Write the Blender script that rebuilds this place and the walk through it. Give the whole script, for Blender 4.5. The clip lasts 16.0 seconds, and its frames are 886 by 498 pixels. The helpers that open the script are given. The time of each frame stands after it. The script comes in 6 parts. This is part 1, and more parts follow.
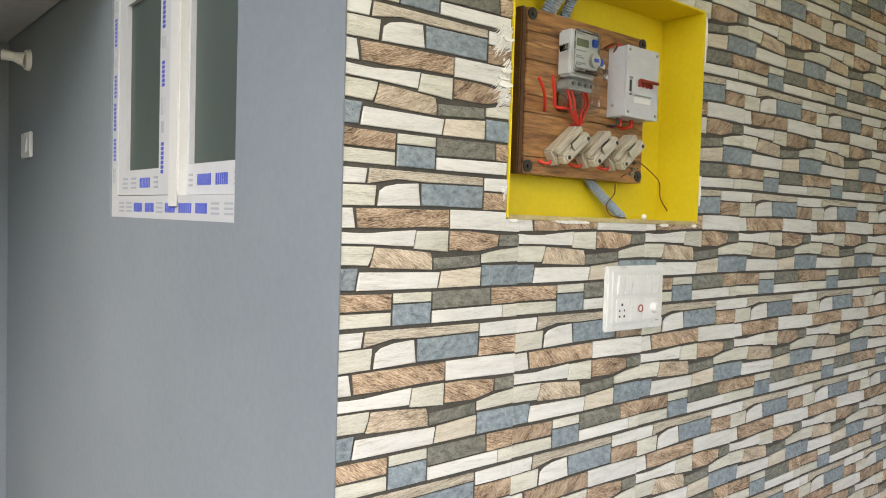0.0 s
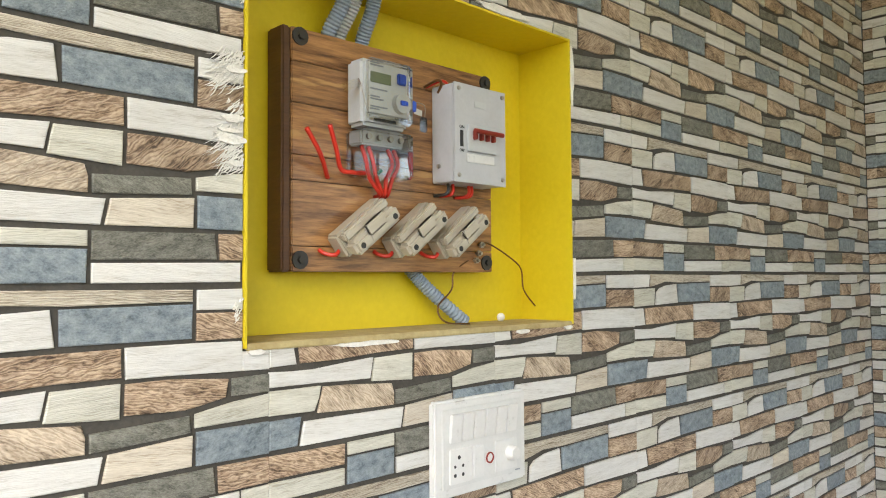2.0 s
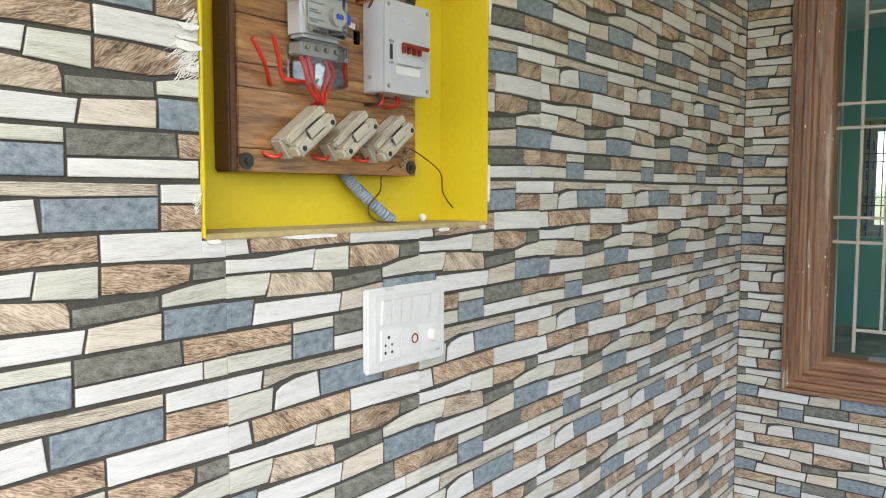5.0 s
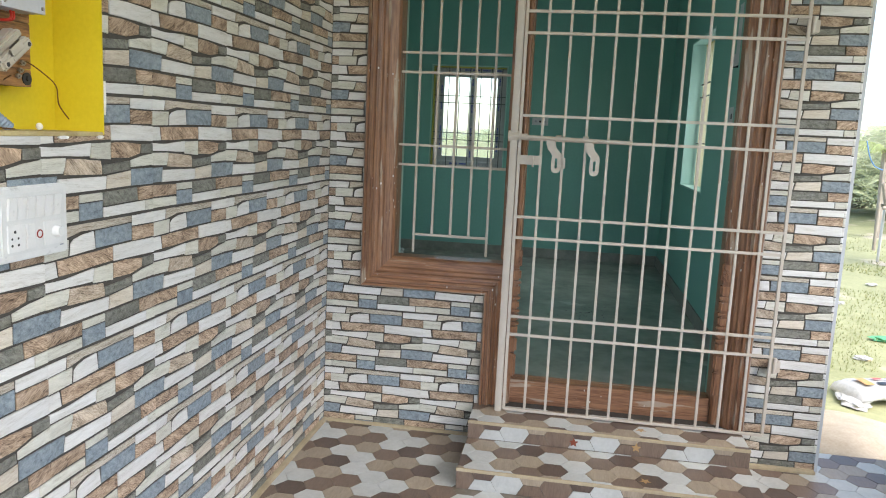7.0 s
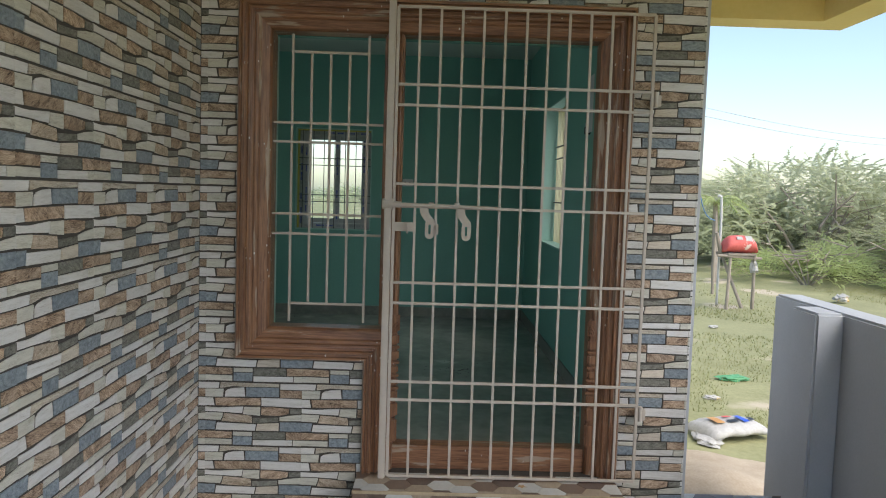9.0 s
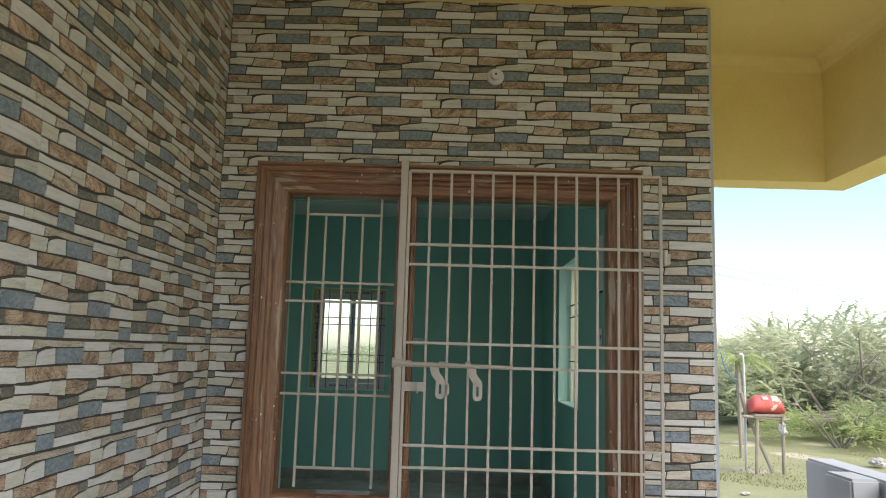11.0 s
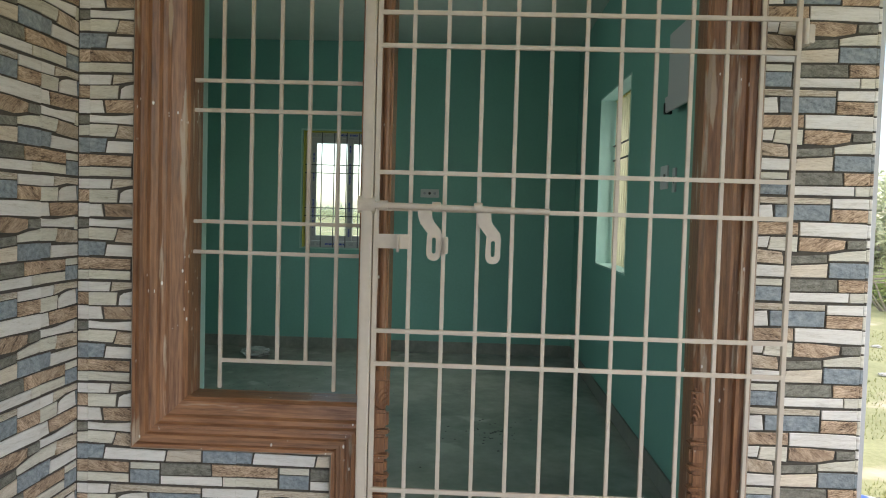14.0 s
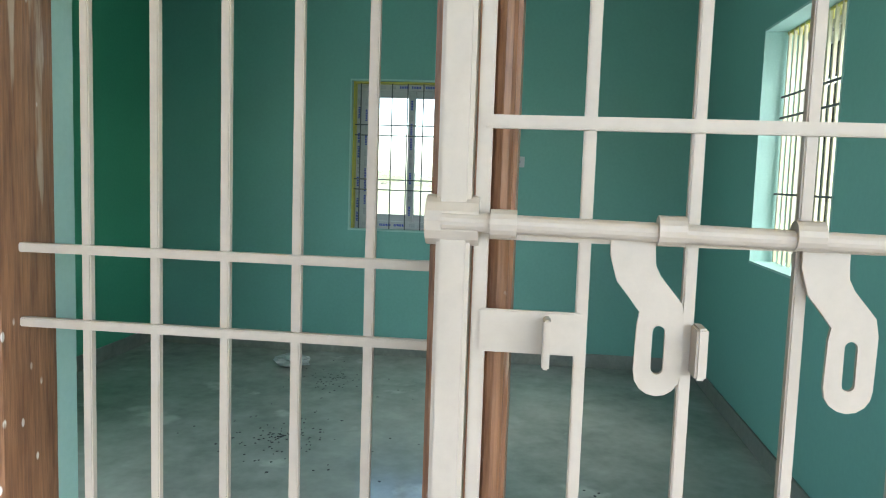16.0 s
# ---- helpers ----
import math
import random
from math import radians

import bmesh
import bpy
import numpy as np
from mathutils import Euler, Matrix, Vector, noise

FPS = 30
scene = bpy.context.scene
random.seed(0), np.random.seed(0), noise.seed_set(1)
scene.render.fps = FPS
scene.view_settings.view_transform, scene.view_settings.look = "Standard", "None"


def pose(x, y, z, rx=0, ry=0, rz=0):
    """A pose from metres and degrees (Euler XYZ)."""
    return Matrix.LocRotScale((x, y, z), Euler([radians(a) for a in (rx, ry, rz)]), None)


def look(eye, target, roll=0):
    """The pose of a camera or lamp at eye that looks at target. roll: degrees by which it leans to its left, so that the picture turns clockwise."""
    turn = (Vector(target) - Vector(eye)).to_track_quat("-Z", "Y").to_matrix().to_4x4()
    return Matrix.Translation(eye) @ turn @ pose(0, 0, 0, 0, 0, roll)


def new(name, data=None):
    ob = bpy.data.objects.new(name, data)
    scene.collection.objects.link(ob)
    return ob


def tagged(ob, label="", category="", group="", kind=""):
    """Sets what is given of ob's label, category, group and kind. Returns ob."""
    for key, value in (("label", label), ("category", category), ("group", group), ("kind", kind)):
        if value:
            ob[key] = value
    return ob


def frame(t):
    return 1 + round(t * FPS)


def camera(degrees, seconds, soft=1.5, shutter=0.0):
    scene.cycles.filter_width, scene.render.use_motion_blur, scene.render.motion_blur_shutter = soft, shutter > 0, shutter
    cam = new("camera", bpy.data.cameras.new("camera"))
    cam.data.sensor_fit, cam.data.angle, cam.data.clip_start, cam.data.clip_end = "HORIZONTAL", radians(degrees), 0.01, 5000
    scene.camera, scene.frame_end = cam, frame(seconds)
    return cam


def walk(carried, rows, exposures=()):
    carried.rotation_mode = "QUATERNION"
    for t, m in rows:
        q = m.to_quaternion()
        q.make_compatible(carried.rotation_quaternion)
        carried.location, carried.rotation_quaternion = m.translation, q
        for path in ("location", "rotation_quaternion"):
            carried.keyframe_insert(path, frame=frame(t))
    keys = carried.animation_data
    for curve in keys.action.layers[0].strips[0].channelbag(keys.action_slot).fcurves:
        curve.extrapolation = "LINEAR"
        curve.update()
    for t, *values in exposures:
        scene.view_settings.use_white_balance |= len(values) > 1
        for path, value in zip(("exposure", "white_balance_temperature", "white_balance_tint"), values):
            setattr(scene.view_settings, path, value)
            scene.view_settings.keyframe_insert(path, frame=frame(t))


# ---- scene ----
cam = camera(60.5, 16.0, soft=1.05)

PATH = [
    (0, (0.042, 0.004, 1.395), (1.328, 1.534, 1.318), 1.7),
    (0.5, (0.183, 0.133, 1.412), (1.525, 1.616, 1.361), 1.6),
    (1, (0.329, 0.240, 1.443), (1.764, 1.634, 1.431), 0.9),
    (1.5, (0.485, 0.254, 1.459), (1.948, 1.618, 1.475), 0.0),
    (2, (0.653, 0.236, 1.491), (2.046, 1.670, 1.573), -0.4),
    (2.5, (0.728, 0.223, 1.503), (1.994, 1.762, 1.664), -0.1),
    (3, (0.744, 0.214, 1.503), (1.961, 1.787, 1.719), -0.7),
    (3.2, (0.742, 0.212, 1.501), (1.947, 1.792, 1.732), -0.8),
    (5.3, (0.455, 0.146, 1.464), (2.109, 1.253, 1.268), 1.5),
    (5.5, (0.417, 0.110, 1.460), (2.135, 1.115, 1.260), 2.3),
    (6, (0.298, 0.004, 1.443), (2.131, 0.768, 1.204), 2.6),
    (6.5, (0.206, -0.034, 1.440), (2.115, 0.484, 1.141), 2.7),
    (7, (0.153, -0.006, 1.449), (2.104, 0.310, 1.145), 2.7),
    (7.5, (0.132, 0.012, 1.448), (2.102, 0.178, 1.150), 2.3),
    (8, (0.123, 0.017, 1.459), (2.101, 0.077, 1.173), 2.0),
    (8.5, (0.115, 0.037, 1.474), (2.099, 0.041, 1.220), 1.9),
    (9, (0.112, 0.053, 1.499), (2.107, 0.020, 1.354), 1.8),
    (9.5, (0.113, 0.060, 1.522), (2.113, 0.014, 1.514), 2.0),
    (10, (0.108, 0.048, 1.526), (2.101, 0.008, 1.681), 1.8),
    (10.2, (0.112, 0.050, 1.524), (2.101, 0.011, 1.727), 1.7),
    (12.3, (0.349, -0.041, 1.438), (2.326, 0.025, 1.737), 1.5),
    (12.5, (0.449, 0.000, 1.433), (2.436, 0.059, 1.653), 1.7),
    (13, (0.727, -0.001, 1.456), (2.725, 0.059, 1.515), 1.7),
    (13.5, (1.070, -0.041, 1.448), (3.068, 0.006, 1.397), 1.3),
    (14, (1.431, -0.047, 1.426), (3.427, 0.028, 1.333), 1.6),
    (14.5, (1.844, 0.016, 1.439), (3.836, 0.098, 1.284), 2.0),
    (15, (2.249, 0.024, 1.439), (4.235, 0.178, 1.252), 1.8),
    (15.5, (2.585, 0.098, 1.454), (4.562, 0.335, 1.260), 2.2),
    (16, (2.870, 0.178, 1.487), (4.848, 0.411, 1.296), 1.9),
]
walk(cam, [(t, look(eye, target, roll)) for t, eye, target, roll in PATH],
     [(0, 2.32, 7200, 10), (1, 2.39, 7150, 10), (3, 2.47, 6850, 10), (6.5, 2.47, 6500, 10), (7, 2.38, 6500, 10), (8, 1.70, 6850, 10), (9, 1.53, 6650, 10), (10.2, 1.65, 6700, 10),
      (12.5, 1.9, 7050, 10), (13.5, 1.85, 6900, 10), (14, 2.15, 7000, 10), (14.5, 3.0, 6700, 10), (15, 3.3, 6400, 10), (16, 3.28, 6300, 10)])

# ---- world, sun, exposure ----
world = bpy.data.worlds.new("hazy_sky")
scene.world = world
world.use_nodes = True
wn = world.node_tree.nodes
sky = wn.new("ShaderNodeTexSky")
sky.sky_type = "NISHITA"
sky.sun_disc = False
sky.sun_elevation = radians(48)
sky.sun_rotation = radians(225)
sky.air_density, sky.dust_density, sky.ozone_density = 1.0, 1.2, 1.0
wn["Background"].inputs["Strength"].default_value = 0.092
world.node_tree.links.new(sky.outputs["Color"], wn["Background"].inputs["Color"])
sun_data = bpy.data.lights.new("sun", "SUN")
sun_data.energy, sun_data.angle, sun_data.color = 1.45, radians(60), (1.0, 0.95, 0.88)
sun = new("sun", sun_data)
sun.matrix_world = look((-4.5, -6.5, 9), (1, 0, 0))
window_sky = bpy.data.lights.new("side_window_skylight", "AREA")
window_sky.shape, window_sky.size, window_sky.size_y, window_sky.energy, window_sky.color = "RECTANGLE", 1.0, 1.1, 1.6, (0.93, 0.97, 1.0)
new("side_window_skylight", window_sky).matrix_world = look((6.45, -1.22, 1.69), (6.45, 0.0, 1.5))
# added fill lamp in an invented, unseen north opening, to brighten the room
north_fill = bpy.data.lights.new("north_fill_light", "AREA")
north_fill.shape, north_fill.size, north_fill.size_y, north_fill.energy, north_fill.color = "RECTANGLE", 0.9, 1.1, 4.4, (0.95, 0.98, 1.0)
new("north_fill_light", north_fill).matrix_world = look((4.8, 3.20, 1.65), (4.8, 0.0, 1.65))

# ---- measures of the place ----
WALL_A = 1.128          # face of the tiled wall along x
WALL_B = 3.655          # face of the tiled wall with the door
WEST = 0.752            # free end of the tiled wall
EAST_END = -1.19        # free end of the door wall
CEIL = 3.2
ROOM_X0, ROOM_X1, ROOM_Y0, ROOM_Y1 = 3.855, 8.2, -0.95, 3.0
ROOM_F, ROOM_C = 0.18, 2.93
NICHE = (1.157, 1.872, 1.404, 1.966)
GROUND = -0.3

# ---- materials ----
def surface(name, dark, light, scale=8.0, stretch=(1, 1, 1), rough=0.7, bump=0.2, fine=6.0, vary=0.12,
            metallic=0.0, wear=None, wear_at=0.68, wear_scale=3.0, coat=0.0, relief=0.004, wear_stretch=(1, 1, 1), flecks=None):
    """Two-scale noise between two colours, grain as relief, optional worn patches."""
    m = bpy.data.materials.new(name)
    m.use_nodes = True
    nt = m.node_tree
    n, li = nt.nodes, nt.links.new
    b = n["Principled BSDF"]
    b.inputs["Metallic"].default_value = metallic
    b.inputs["Coat Weight"].default_value = coat
    geo = n.new("ShaderNodeNewGeometry")
    mp = n.new("ShaderNodeMapping")
    mp.inputs["Scale"].default_value = stretch
    li(geo.outputs["Position"], mp.inputs["Vector"])
    t1, t2 = n.new("ShaderNodeTexNoise"), n.new("ShaderNodeTexNoise")
    for t, s, d in ((t1, scale, 5.0), (t2, scale * fine, 4.0)):
        li(mp.outputs["Vector"], t.inputs["Vector"])
        t.inputs["Scale"].default_value, t.inputs["Detail"].default_value = s, d
        t.inputs["Roughness"].default_value = 0.62
    mix = n.new("ShaderNodeMix")
    mix.data_type = "FLOAT"
    mix.inputs["Factor"].default_value = 0.4
    li(t1.outputs["Fac"], mix.inputs["A"])
    li(t2.outputs["Fac"], mix.inputs["B"])
    ramp = n.new("ShaderNodeValToRGB")
    ramp.color_ramp.elements[0].position, ramp.color_ramp.elements[1].position = 0.34, 0.66
    ramp.color_ramp.elements[0].color, ramp.color_ramp.elements[1].color = (*dark, 1), (*light, 1)
    li(mix.outputs["Result"], ramp.inputs["Fac"])
    info = n.new("ShaderNodeObjectInfo")
    add = n.new("ShaderNodeMath")
    add.operation = "ADD"
    li(info.outputs["Random"], add.inputs[0])
    li(geo.outputs["Random Per Island"], add.inputs[1])
    rng = n.new("ShaderNodeMapRange")
    rng.inputs["From Max"].default_value = 2.0
    rng.inputs["To Min"].default_value, rng.inputs["To Max"].default_value = 1 - vary, 1 + vary
    li(add.outputs[0], rng.inputs["Value"])
    hsv = n.new("ShaderNodeHueSaturation")
    li(rng.outputs["Result"], hsv.inputs["Value"])
    li(ramp.outputs["Color"], hsv.inputs["Color"])
    colour = hsv.outputs["Color"]
    if wear:
        t3 = n.new("ShaderNodeTexNoise")
        mp3 = n.new("ShaderNodeMapping")
        mp3.inputs["Scale"].default_value = wear_stretch
        li(geo.outputs["Position"], mp3.inputs["Vector"])
        li(mp3.outputs["Vector"], t3.inputs["Vector"])
        t3.inputs["Scale"].default_value, t3.inputs["Detail"].default_value = wear_scale, 8.0
        cut = n.new("ShaderNodeMapRange")
        cut.inputs["From Min"].default_value, cut.inputs["From Max"].default_value = wear_at, wear_at + 0.05
        li(t3.outputs["Fac"], cut.inputs["Value"])
        over = n.new("ShaderNodeMix")
        over.data_type = "RGBA"
        li(cut.outputs["Result"], over.inputs["Factor"])
        li(colour, over.inputs["A"])
        over.inputs["B"].default_value = (*wear, 1)
        colour = over.outputs["Result"]
    if flecks:
        # small drops of dried paint, thick in some places and absent in others
        vo, t4, cut, thin, both = (n.new("ShaderNode" + k) for k in ("TexVoronoi", "TexNoise", "MapRange", "MapRange", "Math"))
        drip = n.new("ShaderNodeMapping")
        drip.inputs["Scale"].default_value = (1, 1, 0.5)
        li(geo.outputs["Position"], drip.inputs["Vector"])
        li(drip.outputs["Vector"], vo.inputs["Vector"])
        li(geo.outputs["Position"], t4.inputs["Vector"])
        vo.inputs["Scale"].default_value, t4.inputs["Scale"].default_value = 46.0, 8.0
        cut.inputs["From Min"].default_value, cut.inputs["From Max"].default_value = 0.17, 0.12
        li(vo.outputs["Distance"], cut.inputs["Value"])
        thin.inputs["From Min"].default_value, thin.inputs["From Max"].default_value = 0.57, 0.61
        li(t4.outputs["Fac"], thin.inputs["Value"])
        both.operation = "MULTIPLY"
        li(cut.outputs["Result"], both.inputs[0])
        li(thin.outputs["Result"], both.inputs[1])
        drop = n.new("ShaderNodeMix")
        drop.data_type = "RGBA"
        li(both.outputs[0], drop.inputs["Factor"])
        li(colour, drop.inputs["A"])
        drop.inputs["B"].default_value = (*flecks, 1)
        colour = drop.outputs["Result"]
    li(colour, b.inputs["Base Color"])
    rr = n.new("ShaderNodeMapRange")
    rr.inputs["To Min"].default_value, rr.inputs["To Max"].default_value = max(rough - 0.1, 0.03), min(rough + 0.1, 1)
    li(t1.outputs["Fac"], rr.inputs["Value"])
    li(rr.outputs["Result"], b.inputs["Roughness"])
    bp = n.new("ShaderNodeBump")
    bp.inputs["Strength"].default_value, bp.inputs["Distance"].default_value = bump, relief
    li(mix.outputs["Result"], bp.inputs["Height"])
    li(bp.outputs["Normal"], b.inputs["Normal"])
    return m


def glass(name, tint, gloss=0.02):
    """A thin pane: clear, with the gloss of glass."""
    m = bpy.data.materials.new(name)
    m.use_nodes = True
    n, li = m.node_tree.nodes, m.node_tree.links.new
    n.remove(n["Principled BSDF"])
    tr, gl, fr, mx = (n.new("ShaderNodeBsdf" + k) if k in ("Transparent", "Glossy") else n.new("ShaderNode" + k)
                      for k in ("Transparent", "Glossy", "Fresnel", "MixShader"))
    tr.inputs["Color"].default_value = (*tint, 1)
    gl.inputs["Roughness"].default_value = gloss
    fr.inputs["IOR"].default_value = 1.45
    li(fr.outputs["Fac"], mx.inputs["Fac"])
    li(tr.outputs["BSDF"], mx.inputs[1])
    li(gl.outputs["BSDF"], mx.inputs[2])
    li(mx.outputs["Shader"], n["Material Output"].inputs["Surface"])
    return m


def plain(name, colour, rough=0.5, metallic=0.0, vary=0.06):
    d = tuple(c * 0.9 for c in colour)
    return surface(name, d, colour, 30, rough=rough, bump=0.06, vary=vary, metallic=metallic)


GRAIN = (6, 6, 60)


def split_stone(name, dark, light, deep, scale, stretch, bands, rough=0.6, bump=0.8, vary=0.1, lean=0.5):
    """Cut stone: each piece has its own lean of grain, split ridges, pits and dark veins."""
    m = bpy.data.materials.new(name)
    m.use_nodes = True
    n, li = m.node_tree.nodes, m.node_tree.links.new
    b = n["Principled BSDF"]
    geo, info = n.new("ShaderNodeNewGeometry"), n.new("ShaderNodeObjectInfo")

    def calc(op, a, c):
        k = n.new("ShaderNodeMath")
        k.operation = op
        for s, v in ((0, a), (1, c)):
            if isinstance(v, (int, float)):
                k.inputs[s].default_value = v
            else:
                li(v, k.inputs[s])
        return k.outputs[0]
    rand = calc("FRACT", calc("ADD", calc("MULTIPLY", info.outputs["Random"], 7.31), calc("MULTIPLY", geo.outputs["Random Per Island"], 3.17)), 0)
    sep, com, rot, mp = (n.new("ShaderNode" + k) for k in ("SeparateXYZ", "CombineXYZ", "VectorRotate", "Mapping"))
    li(geo.outputs["Position"], sep.inputs[0])
    li(calc("ADD", sep.outputs["X"], sep.outputs["Y"]), com.inputs["X"])
    li(sep.outputs["Z"], com.inputs["Y"])
    li(calc("MULTIPLY", rand, 9.0), com.inputs["Z"])
    rot.rotation_type = "Z_AXIS"
    li(com.outputs[0], rot.inputs["Vector"])
    li(calc("MULTIPLY", calc("SUBTRACT", rand, 0.5), lean), rot.inputs["Angle"])
    mp.inputs["Scale"].default_value = (*stretch, 1)
    li(rot.outputs[0], mp.inputs["Vector"])

    def grain(s, d=5.0, r=0.65):
        k = n.new("ShaderNodeTexNoise")
        k.inputs["Scale"].default_value, k.inputs["Detail"].default_value, k.inputs["Roughness"].default_value = s, d, r
        li(mp.outputs["Vector"], k.inputs["Vector"])
        return k.outputs["Fac"]
    wv = n.new("ShaderNodeTexWave")
    wv.bands_direction = "Y"
    wv.inputs["Scale"].default_value, wv.inputs["Distortion"].default_value = scale * 1.7, 14.0
    wv.inputs["Detail"].default_value, wv.inputs["Detail Scale"].default_value = 3.0, 1.6
    li(mp.outputs["Vector"], wv.inputs["Vector"])
    coarse, fine = grain(scale), grain(scale * 5.5, 3.0, 0.7)
    h = calc("ADD", calc("ADD", calc("MULTIPLY", coarse, 0.62 - bands * 0.5), calc("MULTIPLY", fine, 0.38 - bands * 0.3)), calc("MULTIPLY", wv.outputs["Fac"], bands * 0.8))
    ramp = n.new("ShaderNodeValToRGB")
    e = ramp.color_ramp.elements
    e[0].position, e[1].position = 0.34, 0.63
    e[0].color, e[1].color = (*deep, 1), (*light, 1)
    mid = ramp.color_ramp.elements.new(0.45)
    mid.color = (*dark, 1)
    li(h, ramp.inputs["Fac"])
    hsv = n.new("ShaderNodeHueSaturation")
    li(ramp.outputs["Color"], hsv.inputs["Color"])
    li(calc("ADD", calc("MULTIPLY", rand, 2 * vary), 1 - vary), hsv.inputs["Value"])
    li(hsv.outputs["Color"], b.inputs["Base Color"])
    b.inputs["Roughness"].default_value = rough
    bp = n.new("ShaderNodeBump")
    bp.inputs["Strength"].default_value, bp.inputs["Distance"].default_value = bump, 0.004
    li(h, bp.inputs["Height"])
    li(bp.outputs["Normal"], b.inputs["Normal"])
    return m


M_STONE = {
    "white": split_stone("stone_white", (0.58, 0.572, 0.555), (0.68, 0.675, 0.66), (0.43, 0.41, 0.375), 9, (1, 9), 0.1, 0.55, 0.5, 0.06, 0.2),
    "cream": split_stone("stone_cream", (0.50, 0.49, 0.43), (0.62, 0.61, 0.545), (0.34, 0.32, 0.26), 9, (1, 8), 0.15, 0.6, 0.5, 0.08, 0.2),
    "beige": split_stone("stone_beige", (0.50, 0.445, 0.37), (0.63, 0.575, 0.49), (0.34, 0.28, 0.21), 9, (1, 8), 0.15, 0.6, 0.5, 0.08, 0.2),
    "plank": split_stone("stone_plank", (0.40, 0.35, 0.28), (0.60, 0.55, 0.47), (0.19, 0.15, 0.11), 8, (1, 12), 0.25, 0.6, 0.6, 0.08, 0.15),
    "brown": split_stone("stone_brown", (0.265, 0.18, 0.12), (0.59, 0.455, 0.335), (0.05, 0.03, 0.02), 24, (0.6, 1.8), 0.16, 0.65, 1.0, 0.16, 1.6),
    "sand": split_stone("stone_sand", (0.35, 0.275, 0.205), (0.62, 0.525, 0.42), (0.10, 0.072, 0.048), 24, (0.6, 1.8), 0.14, 0.65, 0.9, 0.12, 1.6),
    "blue": split_stone("stone_blue", (0.17, 0.21, 0.245), (0.31, 0.36, 0.395), (0.085, 0.105, 0.12), 60, (1, 1.5), 0.0, 0.55, 1.0, 0.1, 1.0),
    "char": split_stone("stone_charcoal", (0.13, 0.13, 0.11), (0.27, 0.27, 0.235), (0.045, 0.045, 0.038), 45, (1, 2), 0.1, 0.6, 1.0, 0.12, 1.0),
}
M_GROUT = surface("tile_joint", (0.045, 0.041, 0.036), (0.088, 0.080, 0.07), 30, rough=0.9)
M_GREY = surface("grey_wall_paint", (0.145, 0.168, 0.195), (0.175, 0.20, 0.228), 2.2, rough=0.75, bump=0.12, fine=25, vary=0.0,
                 wear=(0.14, 0.14, 0.14), wear_at=0.74, wear_scale=2.5)
M_GREY2 = surface("parapet_paint", (0.40, 0.42, 0.45), (0.46, 0.48, 0.51), 3, rough=0.75, bump=0.3, fine=30, vary=0.0)
M_SOFFIT = surface("whitewash_soffit", (0.27, 0.28, 0.285), (0.36, 0.36, 0.36), 4, rough=0.9, bump=0.5, vary=0.0)
M_YELLOW = surface("niche_yellow_paint", (0.62, 0.47, 0.012), (0.72, 0.56, 0.02), 5, rough=0.55, bump=0.25, fine=15, vary=0.0,
                   wear=(0.52, 0.40, 0.05), wear_at=0.73, wear_scale=7)
M_CANOPY = surface("canopy_yellow_paint", (0.80, 0.62, 0.23), (0.87, 0.69, 0.29), 2, rough=0.8, bump=0.2, fine=20, vary=0.0)
M_SAND = surface("cement_ledge", (0.34, 0.26, 0.12), (0.55, 0.46, 0.24), 14, rough=0.95, bump=0.8, vary=0.0)
M_PLASTER = surface("torn_plaster", (0.62, 0.60, 0.57), (0.84, 0.83, 0.80), 40, rough=0.95, bump=0.9, vary=0.05)
M_TEAK = surface("varnished_frame_wood", (0.12, 0.050, 0.025), (0.35, 0.175, 0.090), 3, (14, 14, 0.9), 0.45, 0.6, 4, 0.10,
                 wear=(0.38, 0.295, 0.225), wear_at=0.60, wear_scale=5, coat=0.1, wear_stretch=(5, 5, 0.6), flecks=(0.72, 0.70, 0.66))
M_TEAKH = surface("varnished_frame_wood_level", (0.12, 0.050, 0.025), (0.35, 0.175, 0.090), 3, (14, 0.9, 14), 0.45, 0.6, 4, 0.10,
                  wear=(0.38, 0.295, 0.225), wear_at=0.60, wear_scale=5, coat=0.1, wear_stretch=(5, 0.6, 5), flecks=(0.72, 0.70, 0.66))
M_BOARD = surface("board_wood", (0.080, 0.030, 0.011), (0.41, 0.205, 0.078), 3.0, (1.5, 3, 16), 0.42, 0.3, 4, 0.34,
                  wear=(0.45, 0.26, 0.10), wear_at=0.62, wear_scale=4, coat=0.25, wear_stretch=(1.2, 1, 9))
M_BOARD_END = surface("board_end_grain", (0.06, 0.025, 0.012), (0.11, 0.05, 0.02), 8, (1, 1, 8), 0.5, 0.2, 5, 0.1)
M_CREAM = surface("cream_enamel", (0.44, 0.395, 0.345), (0.51, 0.46, 0.40), 10, rough=0.42, bump=0.15, vary=0.03,
                  wear=(0.36, 0.31, 0.26), wear_at=0.74, wear_scale=35)
M_TEAL = surface("teal_wall_paint", (0.135, 0.335, 0.29), (0.16, 0.385, 0.335), 1.5, rough=0.5, bump=0.1, fine=30, vary=0.0)
M_GREENWALL = surface("green_wall_paint", (0.06, 0.31, 0.19), (0.08, 0.36, 0.225), 1.5, rough=0.5, bump=0.1, fine=30, vary=0.0)
# lit copy of the wall teal for reveals: paler by the light they catch
M_TEAL_LIT = surface("teal_paint_lit", (0.30, 0.50, 0.46), (0.35, 0.56, 0.52), 3, rough=0.6, bump=0.1, fine=30, vary=0.0)
